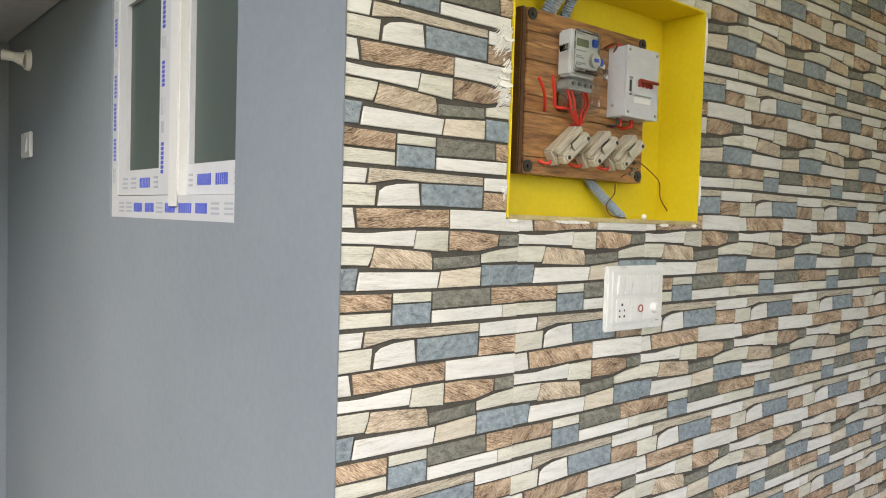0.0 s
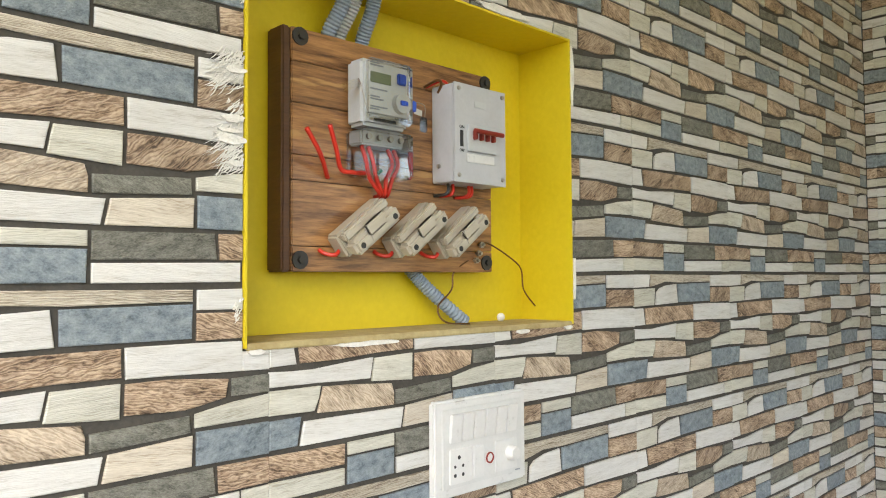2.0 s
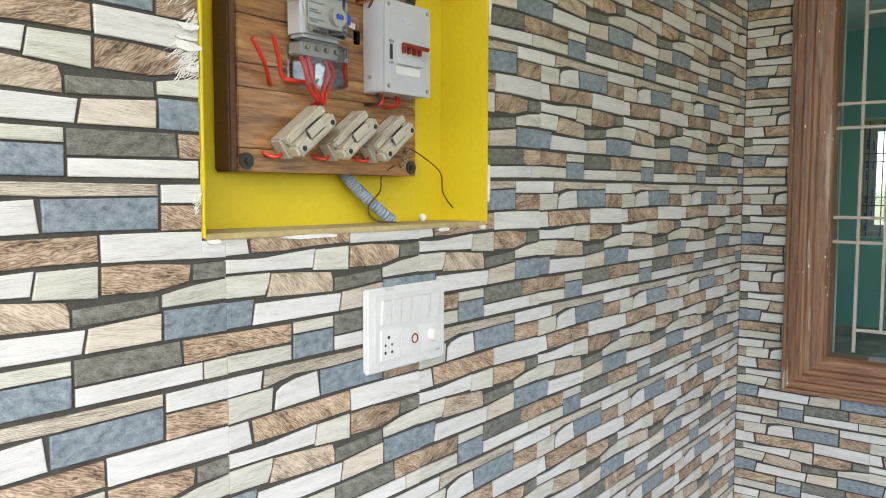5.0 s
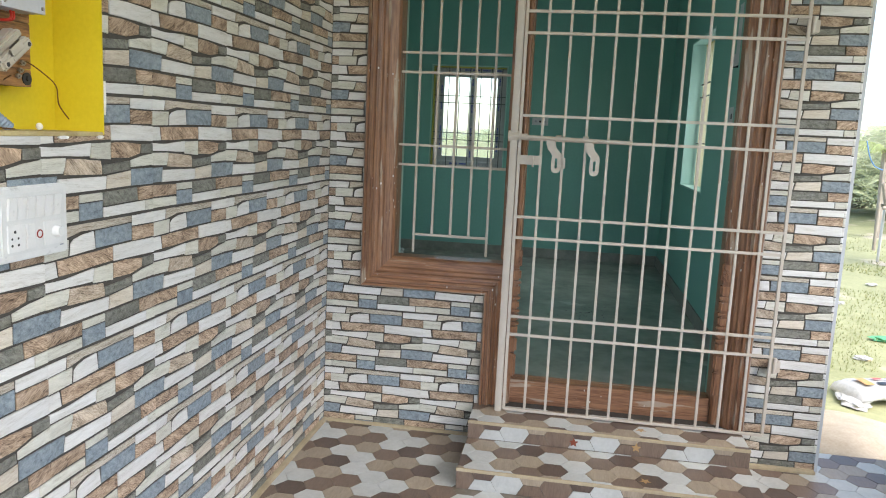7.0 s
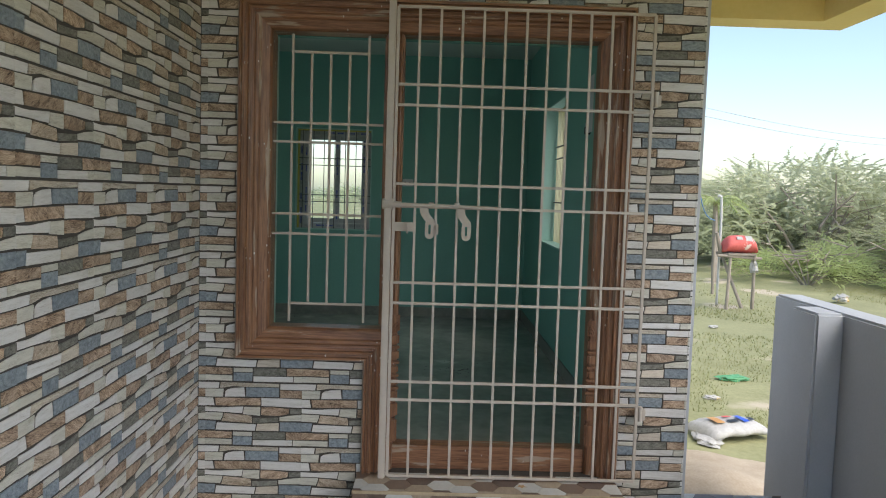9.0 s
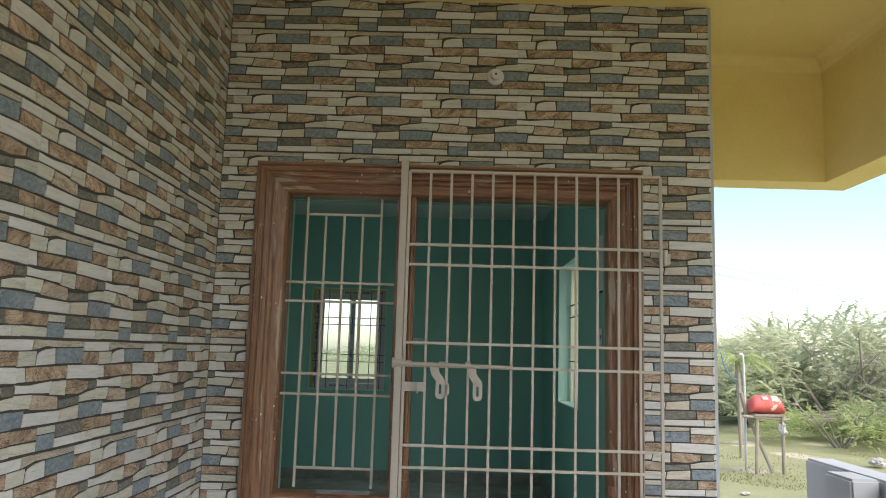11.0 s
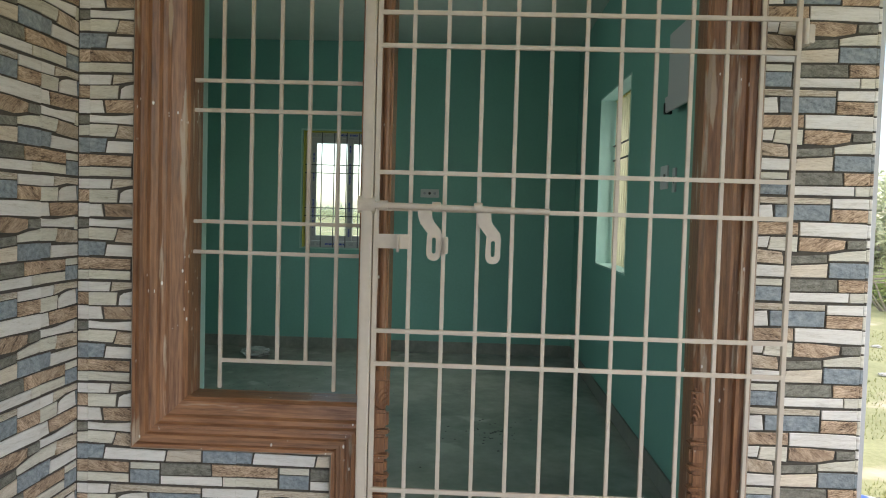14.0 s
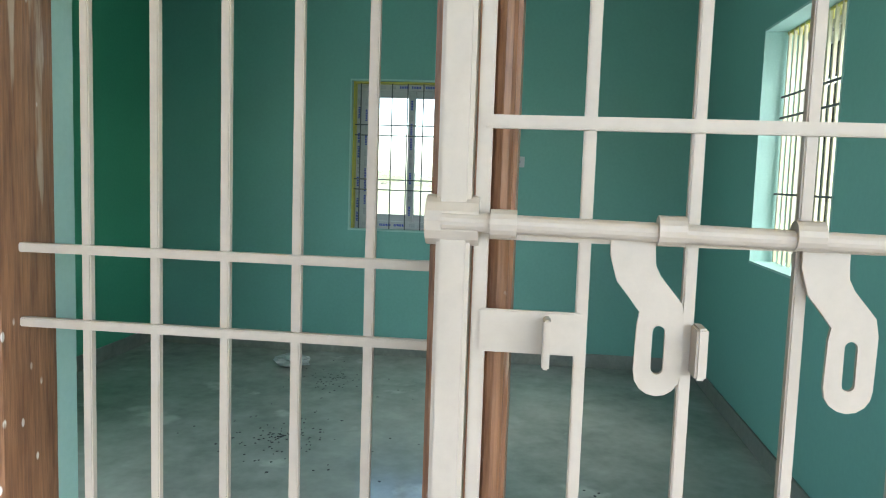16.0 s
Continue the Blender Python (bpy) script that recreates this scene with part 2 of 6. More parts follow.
M_ROOMCEIL = surface("room_ceiling_paint", (0.50, 0.58, 0.55), (0.56, 0.64, 0.60), 3, rough=0.8, bump=0.2, vary=0.0)
M_MARBLE = surface("polished_marble_tile", (0.22, 0.24, 0.22), (0.40, 0.42, 0.38), 1.6, (1, 1, 1), 0.16, 0.02, 5, 0.04,
                   wear=(0.46, 0.47, 0.43), wear_at=0.62, wear_scale=2.2)
M_SKIRT = surface("marble_skirting", (0.12, 0.135, 0.12), (0.24, 0.25, 0.22), 4, rough=0.35, bump=0.1, vary=0.05)
M_UPVC = plain("white_upvc", (0.55, 0.55, 0.54), 0.4)
M_FILM = plain("wrapper_film", (0.46, 0.47, 0.49), 0.35)
M_INK = plain("blue_print", (0.04, 0.07, 0.42), 0.4)
M_GREYINK = plain("grey_print", (0.30, 0.32, 0.36), 0.5)
# dark glass; also colours the block that stands for the dim room behind
M_FROST = surface("dark_pane_and_room_shade", (0.045, 0.062, 0.057), (0.055, 0.072, 0.066), 2, rough=0.5, bump=0.0, vary=0.0)
M_PANE = glass("clear_pane", (0.93, 0.97, 0.96))
M_CLEAR = glass("clear_cover_plastic", (0.97, 0.975, 0.97), 0.05)
M_PLASTIC = plain("white_plastic", (0.68, 0.68, 0.675), 0.3)
M_PLASTIC2 = plain("white_plastic_shade", (0.65, 0.655, 0.65), 0.35)
M_BLACK = plain("black_plastic", (0.02, 0.02, 0.02), 0.4)
M_METERGREY = plain("meter_grey", (0.50, 0.52, 0.54), 0.4)
M_BOXGREY = plain("box_grey_enamel", (0.50, 0.51, 0.54), 0.35)
M_LCD = plain("meter_display", (0.20, 0.24, 0.15), 0.2)
M_BLUE = plain("blue_plastic", (0.03, 0.10, 0.60), 0.35)
M_RED = plain("red_cable", (0.62, 0.03, 0.015), 0.4)
M_DARKRED = plain("dark_red_toggle", (0.24, 0.025, 0.015), 0.4)
M_PORCELAIN = plain("porcelain_fuse", (0.46, 0.42, 0.345), 0.4)
M_CONDUIT = plain("conduit_blue_grey", (0.26, 0.32, 0.40), 0.45)
M_CONDUIT2 = plain("conduit_grey", (0.40, 0.42, 0.43), 0.45)
M_COPPER = plain("bare_brown_wire", (0.17, 0.085, 0.035), 0.4, 0.6)
M_STEEL = plain("dull_steel", (0.42, 0.40, 0.36), 0.35, 0.9)
M_WASHER = plain("dark_washer", (0.045, 0.042, 0.04), 0.55, 0.3)
M_GRILL = plain("window_grill_paint", (0.62, 0.60, 0.42), 0.5)
M_DARKBAR = plain("thin_dark_grill", (0.10, 0.11, 0.12), 0.5)
M_LIME = plain("yellow_green_strip", (0.55, 0.50, 0.10), 0.6)
HEX = {
    "hex_white": surface("hex_white", (0.40, 0.41, 0.40), (0.51, 0.52, 0.51), 12, rough=0.42, bump=0.1, vary=0.08),
    "hex_beige": surface("hex_beige", (0.25, 0.20, 0.15), (0.36, 0.30, 0.23), 9, (1, 5, 1), 0.42, 0.1, 4, 0.1),
    "hex_brown": surface("hex_brown", (0.13, 0.09, 0.068), (0.20, 0.145, 0.11), 9, (1, 5, 1), 0.42, 0.1, 4, 0.12),
    "hex_dark": surface("hex_dark", (0.075, 0.052, 0.042), (0.13, 0.092, 0.075), 9, (1, 5, 1), 0.42, 0.1, 4, 0.12),
}
M_FLOORBED = surface("floor_joint", (0.12, 0.10, 0.08), (0.19, 0.165, 0.135), 20, rough=0.8)
M_CEMENT = surface("cement_line", (0.33, 0.27, 0.18), (0.45, 0.38, 0.26), 15, rough=0.95, bump=0.7)
M_EARTH = surface("grassy_ground", (0.21, 0.215, 0.10), (0.33, 0.325, 0.17), 1.3, rough=0.95, bump=0.6, fine=14, vary=0.0,
                  wear=(0.48, 0.41, 0.30), wear_at=0.60, wear_scale=0.55, relief=0.03)
M_SANDPILE = surface("loose_sand", (0.34, 0.27, 0.19), (0.47, 0.39, 0.295), 5, rough=0.95, bump=0.7, fine=12, vary=0.0, relief=0.01)
M_GRASS = surface("grass_blades", (0.24, 0.25, 0.11), (0.38, 0.38, 0.19), 1.2, rough=0.8, bump=0, vary=0.35)
M_LEAF = surface("feathery_leaves", (0.42, 0.45, 0.29), (0.57, 0.59, 0.42), 0.6, rough=0.7, bump=0, vary=0.35)
M_LEAF2 = surface("light_green_leaves", (0.36, 0.44, 0.18), (0.52, 0.57, 0.30), 0.6, rough=0.7, bump=0, vary=0.3)
M_BARK = surface("grey_bark", (0.22, 0.19, 0.15), (0.36, 0.31, 0.26), 8, (1, 1, 0.2), 0.9, 0.6, 5, 0.1)
M_REDBAG = surface("red_sack", (0.52, 0.085, 0.075), (0.66, 0.15, 0.13), 6, rough=0.7, bump=0.9, vary=0.0,
                   wear=(0.75, 0.62, 0.55), wear_at=0.62, wear_scale=7)
M_WHITEBAG = surface("white_sack", (0.33, 0.32, 0.30), (0.52, 0.51, 0.49), 7, rough=0.7, bump=1.0, vary=0.0,
                     wear=(0.62, 0.40, 0.14), wear_at=0.66, wear_scale=5)
M_GREENSCRAP = plain("green_plastic_scrap", (0.10, 0.33, 0.16), 0.5)
M_FILMCLEAR = plain("crumpled_pale_film", (0.42, 0.46, 0.45), 0.2)

for leafy in (M_LEAF, M_LEAF2, M_GRASS):
    nt = leafy.node_tree
    bsdf = nt.nodes["Principled BSDF"]
    thin, half = nt.nodes.new("ShaderNodeBsdfTranslucent"), nt.nodes.new("ShaderNodeMixShader")
    half.inputs["Fac"].default_value = 0.58
    nt.links.new(bsdf.inputs["Base Color"].links[0].from_socket, thin.inputs["Color"])
    nt.links.new(bsdf.outputs["BSDF"], half.inputs[1])
    nt.links.new(thin.outputs["BSDF"], half.inputs[2])
    nt.links.new(half.outputs["Shader"], nt.nodes["Material Output"].inputs["Surface"])

# ---- building helpers ----
ORIGIN = {}


def thing(name, at, label, category, group="", kind=""):
    """An empty at the base of a thing, to which its parts belong."""
    ob = new(name)
    ob.empty_display_size = 0.1
    ob.location = at
    ORIGIN[ob.name] = Vector(at)
    return tagged(ob, label, category, group, kind)


def part(name, bm, material, parent=None, label="", smooth=False):
    """One bmesh, given in world metres, as one mesh object under a thing or a part."""
    me = bpy.data.meshes.new(name)
    o = ORIGIN[parent.name] if parent else Vector((0, 0, 0))
    if o.length:
        bmesh.ops.translate(bm, verts=bm.verts, vec=-o)
    bm.normal_update()
    bm.to_mesh(me)
    bm.free()
    for m in material if isinstance(material, (list, tuple)) else [material]:
        me.materials.append(m)
    if smooth:
        me.shade_smooth()
    ob = new(name, me)
    if parent:
        ob.parent = parent
    ORIGIN[ob.name] = o
    if label:
        ob["label"] = label
    return ob


def single(name, bm, material, at, label, category, group="", kind="", smooth=False):
    """A thing that is one mesh, its origin at its base."""
    bmesh.ops.translate(bm, verts=bm.verts, vec=-Vector(at))
    ob = part(name, bm, material, smooth=smooth)
    ob.location = at
    ORIGIN[ob.name] = Vector(at)
    return tagged(ob, label, category, group, kind)


def box(x0, x1, y0, y1, z0, z1, bevel=0.0, bm=None, turn=None):
    bm = bm or bmesh.new()
    tmp = bmesh.new()
    bmesh.ops.create_cube(tmp, size=1)
    bmesh.ops.scale(tmp, vec=(abs(x1 - x0), abs(y1 - y0), abs(z1 - z0)), verts=tmp.verts)
    if bevel:
        bmesh.ops.bevel(tmp, geom=tmp.edges[:], offset=bevel, segments=2, affect="EDGES", clamp_overlap=True)
    m = Matrix.Translation(((x0 + x1) / 2, (y0 + y1) / 2, (z0 + z1) / 2))
    if turn:
        m = m @ turn
    bmesh.ops.transform(tmp, matrix=m, verts=tmp.verts)
    me = bpy.data.meshes.new("tmp")
    tmp.to_mesh(me)
    tmp.free()
    bm.from_mesh(me)
    bpy.data.meshes.remove(me)
    return bm


def rod(a, b, r, r2=None, sides=10, bm=None):
    """A round bar from a to b."""
    bm = bm or bmesh.new()
    a, b = Vector(a), Vector(b)
    q = (b - a).to_track_quat("Z", "Y").to_matrix()
    rings = []
    for p, rad in ((a, r), (b, r if r2 is None else r2)):
        rings.append([bm.verts.new(p + q @ Vector((rad * math.cos(k * math.tau / sides), rad * math.sin(k * math.tau / sides), 0))) for k in range(sides)])
    for k in range(sides):
        bm.faces.new((rings[0][k], rings[0][(k + 1) % sides], rings[1][(k + 1) % sides], rings[1][k]))
    bm.faces.new(rings[0][::-1])
    bm.faces.new(rings[1])
    return bm


def tube(points, r, sides=8, ribs=0.0, bm=None, steps=1):
    """A bent round wire or hose through points; ribs makes a corrugated hose."""
    bm = bm or bmesh.new()
    pts = [Vector(p) for p in points]
    path = []
    for k in range(len(pts) - 1):
        p0, p1, p2, p3 = pts[max(k - 1, 0)], pts[k], pts[k + 1], pts[min(k + 2, len(pts) - 1)]
        for j in range(steps):
            t = j / steps
            path.append(0.5 * (2 * p1 + (p2 - p0) * t + (2 * p0 - 5 * p1 + 4 * p2 - p3) * t * t + (3 * p1 - p0 - 3 * p2 + p3) * t ** 3))
    path.append(pts[-1])
    last, up = None, Vector((0.3, 0.9, 0.31)).normalized()
    for k, p in enumerate(path):
        d = (path[min(k + 1, len(path) - 1)] - path[max(k - 1, 0)]).normalized()
        side = d.cross(up).normalized()
        nor = side.cross(d)
        rad = r * (1 + (ribs if k % 2 else -ribs))
        ring = [bm.verts.new(p + rad * (math.cos(a) * side + math.sin(a) * nor)) for a in (j * math.tau / sides for j in range(sides))]
        if last:
            for j in range(sides):
                bm.faces.new((last[j], last[(j + 1) % sides], ring[(j + 1) % sides], ring[j]))
        else:
            bm.faces.new(ring[::-1])
        last = ring
    bm.faces.new(last)
    return bm


def plate(outline, hole, thick, frame_m):
    """A flat plate of an outline in (u, v) with an optional slot, thickened, put in place by a matrix."""
    bm = bmesh.new()
    loops = [outline] + ([hole] if hole else [])
    rims = []
    for lp in loops:
        vs = [bm.verts.new((u, v, 0)) for u, v in lp]
        rims += [bm.edges.new((vs[k], vs[(k + 1) % len(vs)])) for k in range(len(vs))]
    bmesh.ops.triangle_fill(bm, use_beauty=True, edges=rims)
    got = bmesh.ops.extrude_face_region(bm, geom=bm.faces[:])
    bmesh.ops.translate(bm, verts=[v for v in got["geom"] if isinstance(v, bmesh.types.BMVert)], vec=(0, 0, thick))
    bmesh.ops.recalc_face_normals(bm, faces=bm.faces)
    bmesh.ops.transform(bm, matrix=frame_m, verts=bm.verts)
    return bm


def wall_panels(axis, face, back, u0, u1, z0, z1, holes):
    """A wall slab, split into blocks round its openings. axis 'x': the wall runs along x."""
    bm = bmesh.new()
    us = sorted({u0, u1, *[h[0] for h in holes], *[h[1] for h in holes]})
    zs = sorted({z0, z1, *[h[2] for h in holes], *[h[3] for h in holes]})
    us, zs = [u for u in us if u0 <= u <= u1], [z for z in zs if z0 <= z <= z1]

    def solid(i, j):
        if not (0 <= i < len(us) - 1 and 0 <= j < len(zs) - 1):
            return False
        u, z = (us[i] + us[i + 1]) / 2, (zs[j] + zs[j + 1]) / 2
        return not any(a < u < b and c < z < d for a, b, c, d in holes)

    memo = {}

    def vert(i, j, k):
        if (i, j, k) not in memo:
            d = (face, back)[k]
            memo[i, j, k] = bm.verts.new((us[i], d, zs[j]) if axis == "x" else (d, us[i], zs[j]))
        return memo[i, j, k]

    for i in range(len(us) - 1):
        for j in range(len(zs) - 1):
            if not solid(i, j):
                continue
            for k in (0, 1):
                bm.faces.new([vert(i, j, k), vert(i + 1, j, k), vert(i + 1, j + 1, k), vert(i, j + 1, k)])
            for (di, dj), (p, q) in (((-1, 0), ((i, j), (i, j + 1))), ((1, 0), ((i + 1, j), (i + 1, j + 1))), ((0, -1), ((i, j), (i + 1, j))), ((0, 1), ((i, j + 1), (i + 1, j + 1)))):
                if not solid(i + di, j + dj):
                    bm.faces.new([vert(*p, 0), vert(*q, 0), vert(*q, 1), vert(*p, 1)])
    bmesh.ops.recalc_face_normals(bm, faces=bm.faces)
    return bm


def structure(name, bm, material, label, category):
    return tagged(part(name, bm, material), label, category, "", "structure")


# ---- large structure: porch ----
FRAME_Y0, FRAME_Y1, FRAME_YM, FRAME_T, FRAME_B = -0.865, 0.955, 0.355, 2.375, 0.70
LANDING = 0.165
niche_hole = NICHE
wall_north = structure("wall_north", wall_panels("x", WALL_A + 0.004, WALL_A + 0.25, WEST + 0.004, WALL_B + 0.235, GROUND, CEIL, [niche_hole]), M_GROUT,
                       "porch wall clad in split-stone printed tiles", "wall")
door_holes = [(FRAME_YM - 0.005, FRAME_Y1 - 0.03, FRAME_B + 0.03, FRAME_T - 0.03), (FRAME_Y0 + 0.03, FRAME_YM - 0.005, LANDING, FRAME_T - 0.03)]
wall_east = structure("wall_east", wall_panels("y", WALL_B + 0.004, ROOM_X0 - 0.012, EAST_END, WALL_A + 0.004, GROUND, CEIL, door_holes), M_GROUT,
                      "door wall clad in split-stone printed tiles", "wall")
wall_room_west = structure("wall_room_west", wall_panels("y", ROOM_X0 - 0.010, ROOM_X0, ROOM_Y0, ROOM_Y1, ROOM_F, ROOM_C, door_holes), M_TEAL,
                           "teal painted plaster inside the door wall", "wall")
gw_hole = (1.553, 2.43, 1.375, 2.09)
wall_grey = structure("wall_grey", wall_panels("y", WEST, WEST + 0.23, WALL_A + 0.254, 3.95, GROUND, CEIL, [gw_hole]), M_GREY,
                      "smooth grey-blue painted wall with a window", "wall")
structure("wall_grey_end", box(WEST, WEST + 0.003, WALL_A - 0.0015, WALL_A + 0.254, GROUND, CEIL), M_GREY, "grey painted wall corner, scuffed edge", "wall")
structure("wall_back", box(-3.0, WEST + 0.23, 3.95, 4.15, GROUND, CEIL), M_GREY, "grey painted wall behind the stair space", "wall")
# unseen wall, added to hold back sky light from the stair side
structure("wall_side", box(-3.2, -3.0, 1.6, 4.3, GROUND, CEIL), M_GREY, "added grey wall out of view, closing off light from the side", "wall")
soffit = structure("ceiling_stair", box(-3.0, WEST - 0.002, 2.35, 3.95, 2.135, 2.30, 0.01), M_SOFFIT, "whitewashed rough soffit under the stair landing", "ceiling")
porch_ceiling = structure("ceiling_porch", box(-0.5, 4.5, -2.25, 4.3, CEIL, CEIL + 0.15), M_CANOPY, "yellow painted porch ceiling", "ceiling")
structure("beam_side", box(-0.5, 4.5, -2.25, -2.05, 2.5, CEIL), M_CANOPY, "yellow painted porch edge beam", "beam")
structure("beam_end", box(4.3, 4.5, -2.05, -1.17, 2.5, CEIL), M_CANOPY, "yellow painted porch end beam", "beam")


def cove(points, r):
    """A concave strip where beam and ceiling meet."""
    bm = bmesh.new()
    n = 5
    rows = []
    for (x, y), (dx, dy) in points:
        rows.append([bm.verts.new((x + dx * r * (1 - math.sin(a)), y + dy * r * (1 - math.sin(a)), CEIL - r * (1 - math.cos(a)))) for a in (k * math.pi / 2 / n for k in range(n + 1))])
    for a, b in zip(rows, rows[1:]):
        for k in range(n):
            bm.faces.new((a[k], a[k + 1], b[k + 1], b[k]))
    return bm


structure("trim_cove", cove([((-0.5, -2.05), (0, 1)), ((4.3, -2.05), (-1, 1)), ((4.3, -1.17), (-1, 0))], 0.1), M_CANOPY, "yellow concave moulding under the ceiling", "trim")
structure("parapet", box(-2.6, 4.3, -2.03, -1.88, GROUND, 1.0, 0.012), M_GREY2, "low grey painted parapet wall along the porch", "parapet")
structure("parapet_post", box(3.577, 3.82, -1.88, -1.746, GROUND, 1.0, 0.012), M_GREY2, "grey painted pilaster against the parapet", "parapet")
floor_slab = structure("floor", box(-3.0, 3.9, -2.03, 4.1, GROUND, -0.004), M_FLOORBED, "porch floor of hexagon-patterned tiles", "floor")
structure("floor_side_strip", box(3.9, 8.4, -1.35, -1.206, GROUND, -0.05), M_CEMENT, "cement plinth edge along the house", "plinth")
step_upper = structure("step_upper", box(3.42, WALL_B + 0.075, -0.85, 0.37, -0.01, LANDING - 0.004, 0.003), M_FLOORBED, "upper doorstep clad in hexagon-patterned tiles", "step")
step_lower = structure("step_lower", box(3.09, 3.42, -0.85, 0.37, -0.01, 0.081, 0.003), M_FLOORBED, "lower doorstep clad in hexagon-patterned tiles", "step")
structure("trim_nosing_upper", box(3.414, 3.424, -0.852, 0.372, LANDING - 0.012, LANDING + 0.002, 0.002), M_CEMENT, "cement nosing along the step edge", "trim")
structure("trim_nosing_lower", box(3.084, 3.094, -0.852, 0.372, 0.073, 0.087, 0.002), M_CEMENT, "cement nosing along the step edge", "trim")
structure("trim_floor_joint_north", box(WEST, WALL_B, WALL_A - 0.022, WALL_A + 0.003, -0.004, 0.012, 0.004), M_CEMENT, "rough cement line where wall meets floor", "trim")
structure("trim_floor_joint_east", box(WALL_B - 0.02, WALL_B + 0.003, 0.37, WALL_A - 0.022, -0.004, 0.012, 0.004), M_CEMENT, "rough cement line where wall meets floor", "trim")
structure("trim_floor_joint_pier", box(WALL_B - 0.03, WALL_B + 0.003, EAST_END, -0.85, -0.004, 0.014, 0.004), M_CEMENT, "rough cement line under the pier", "trim")

# ---- large structure: room ----
ROOM_WIN = (0.70, 1.50, 1.08, 2.15)
SIDE_WIN = (5.92, 6.98, 1.09, 2.28)
structure("floor_room", box(WALL_B + 0.08, ROOM_X1 + 0.2, ROOM_Y0 - 0.2, ROOM_Y1 + 0.2, 0.0, ROOM_F), M_MARBLE, "polished grey marble room floor, dusty", "floor")
structure("ceiling_room", box(ROOM_X0 - 0.012, ROOM_X1 + 0.23, EAST_END, ROOM_Y1 + 0.23, ROOM_C, CEIL + 0.15), M_ROOMCEIL, "pale painted room ceiling", "ceiling")
structure("wall_room_far", wall_panels("y", ROOM_X1, ROOM_X1 + 0.23, ROOM_Y0 - 0.24, ROOM_Y1 + 0.23, ROOM_F, ROOM_C, [ROOM_WIN]), M_TEAL, "teal painted room wall with a window", "wall")
structure("wall_room_side", wall_panels("x", ROOM_Y0, EAST_END, ROOM_X0 - 0.012, ROOM_X1, GROUND, ROOM_C, [SIDE_WIN]), M_TEAL, "teal painted side wall with a grilled window", "wall")
# the hole in the left wall is invented, to let the fill lamp in
structure("wall_room_left", wall_panels("x", ROOM_Y1, ROOM_Y1 + 0.23, ROOM_X0 - 0.012, ROOM_X1, ROOM_F, ROOM_C, [(4.3, 5.3, 1.05, 2.25)]), M_GREENWALL, "green painted room wall with an unseen opening added for light", "wall")
structure("wall_room_near", box(ROOM_X0 - 0.23, ROOM_X0 - 0.012, WALL_A + 0.254, ROOM_Y1 + 0.23, GROUND, CEIL), M_GREY, "plain house wall", "wall")
for nm, b in (("far", (ROOM_X1 - 0.012, ROOM_X1, ROOM_Y0, ROOM_Y1)), ("side", (ROOM_X0, ROOM_X1 - 0.012, ROOM_Y0, ROOM_Y0 + 0.012)), ("left", (ROOM_X0, ROOM_X1 - 0.012, ROOM_Y1 - 0.012, ROOM_Y1))):
    structure("baseboard_" + nm, box(*b, ROOM_F, ROOM_F + 0.10, 0.003), M_SKIRT, "marble skirting along the room wall", "baseboard")


def reveal(axis, face, back, h, width=0.012):
    """A thin lining inside an opening, pale with the light painted in."""
    bm = bmesh.new()
    a, b, c, d = h
    for u0, u1, z0, z1 in ((a, a + width, c, d), (b - width, b, c, d), (a + width, b - width, c, c + width), (a + width, b - width, d - width, d)):
        if axis == "x":
            box(u0, u1, face, back, z0, z1, 0, bm)
        else:
            box(face, back, u0, u1, z0, z1, 0, bm)
    return bm


structure("trim_reveal_far", reveal("y", ROOM_X1 - 0.003, ROOM_X1 + 0.22, ROOM_WIN), M_TEAL_LIT, "teal window reveal, light on it put into its pale colour", "trim")
structure("trim_reveal_side", reveal("x", ROOM_Y0 + 0.003, EAST_END + 0.01, SIDE_WIN), M_TEAL_LIT, "teal window reveal, light on it put into its pale colour", "trim")
# only the left reveal gets the lit teal; its brightness is in the colour
for nm, b in (("left", (FRAME_Y1 - 0.143, FRAME_Y1 - 0.031, FRAME_B + 0.031, FRAME_T - 0.031)), ("right", (FRAME_Y0 + 0.031, FRAME_Y0 + 0.143, LANDING + 0.01, FRAME_T - 0.031)),
              ("head", (FRAME_Y0 + 0.144, FRAME_Y1 - 0.144, FRAME_T - 0.148, FRAME_T - 0.031))):
    structure("trim_reveal_" + nm, box(WALL_B + 0.157, ROOM_X0 + 0.003, *b), M_TEAL_LIT if nm == "left" else M_TEAL, "teal plaster reveal behind the timber frame", "trim")
structure("wall_house_side", wall_panels("x", EAST_END - 0.014, EAST_END - 0.001, WALL_B + 0.004, ROOM_X1 + 0.23, GROUND, CEIL, [SIDE_WIN]), M_GREY2, "grey painted outer side of the house", "wall")

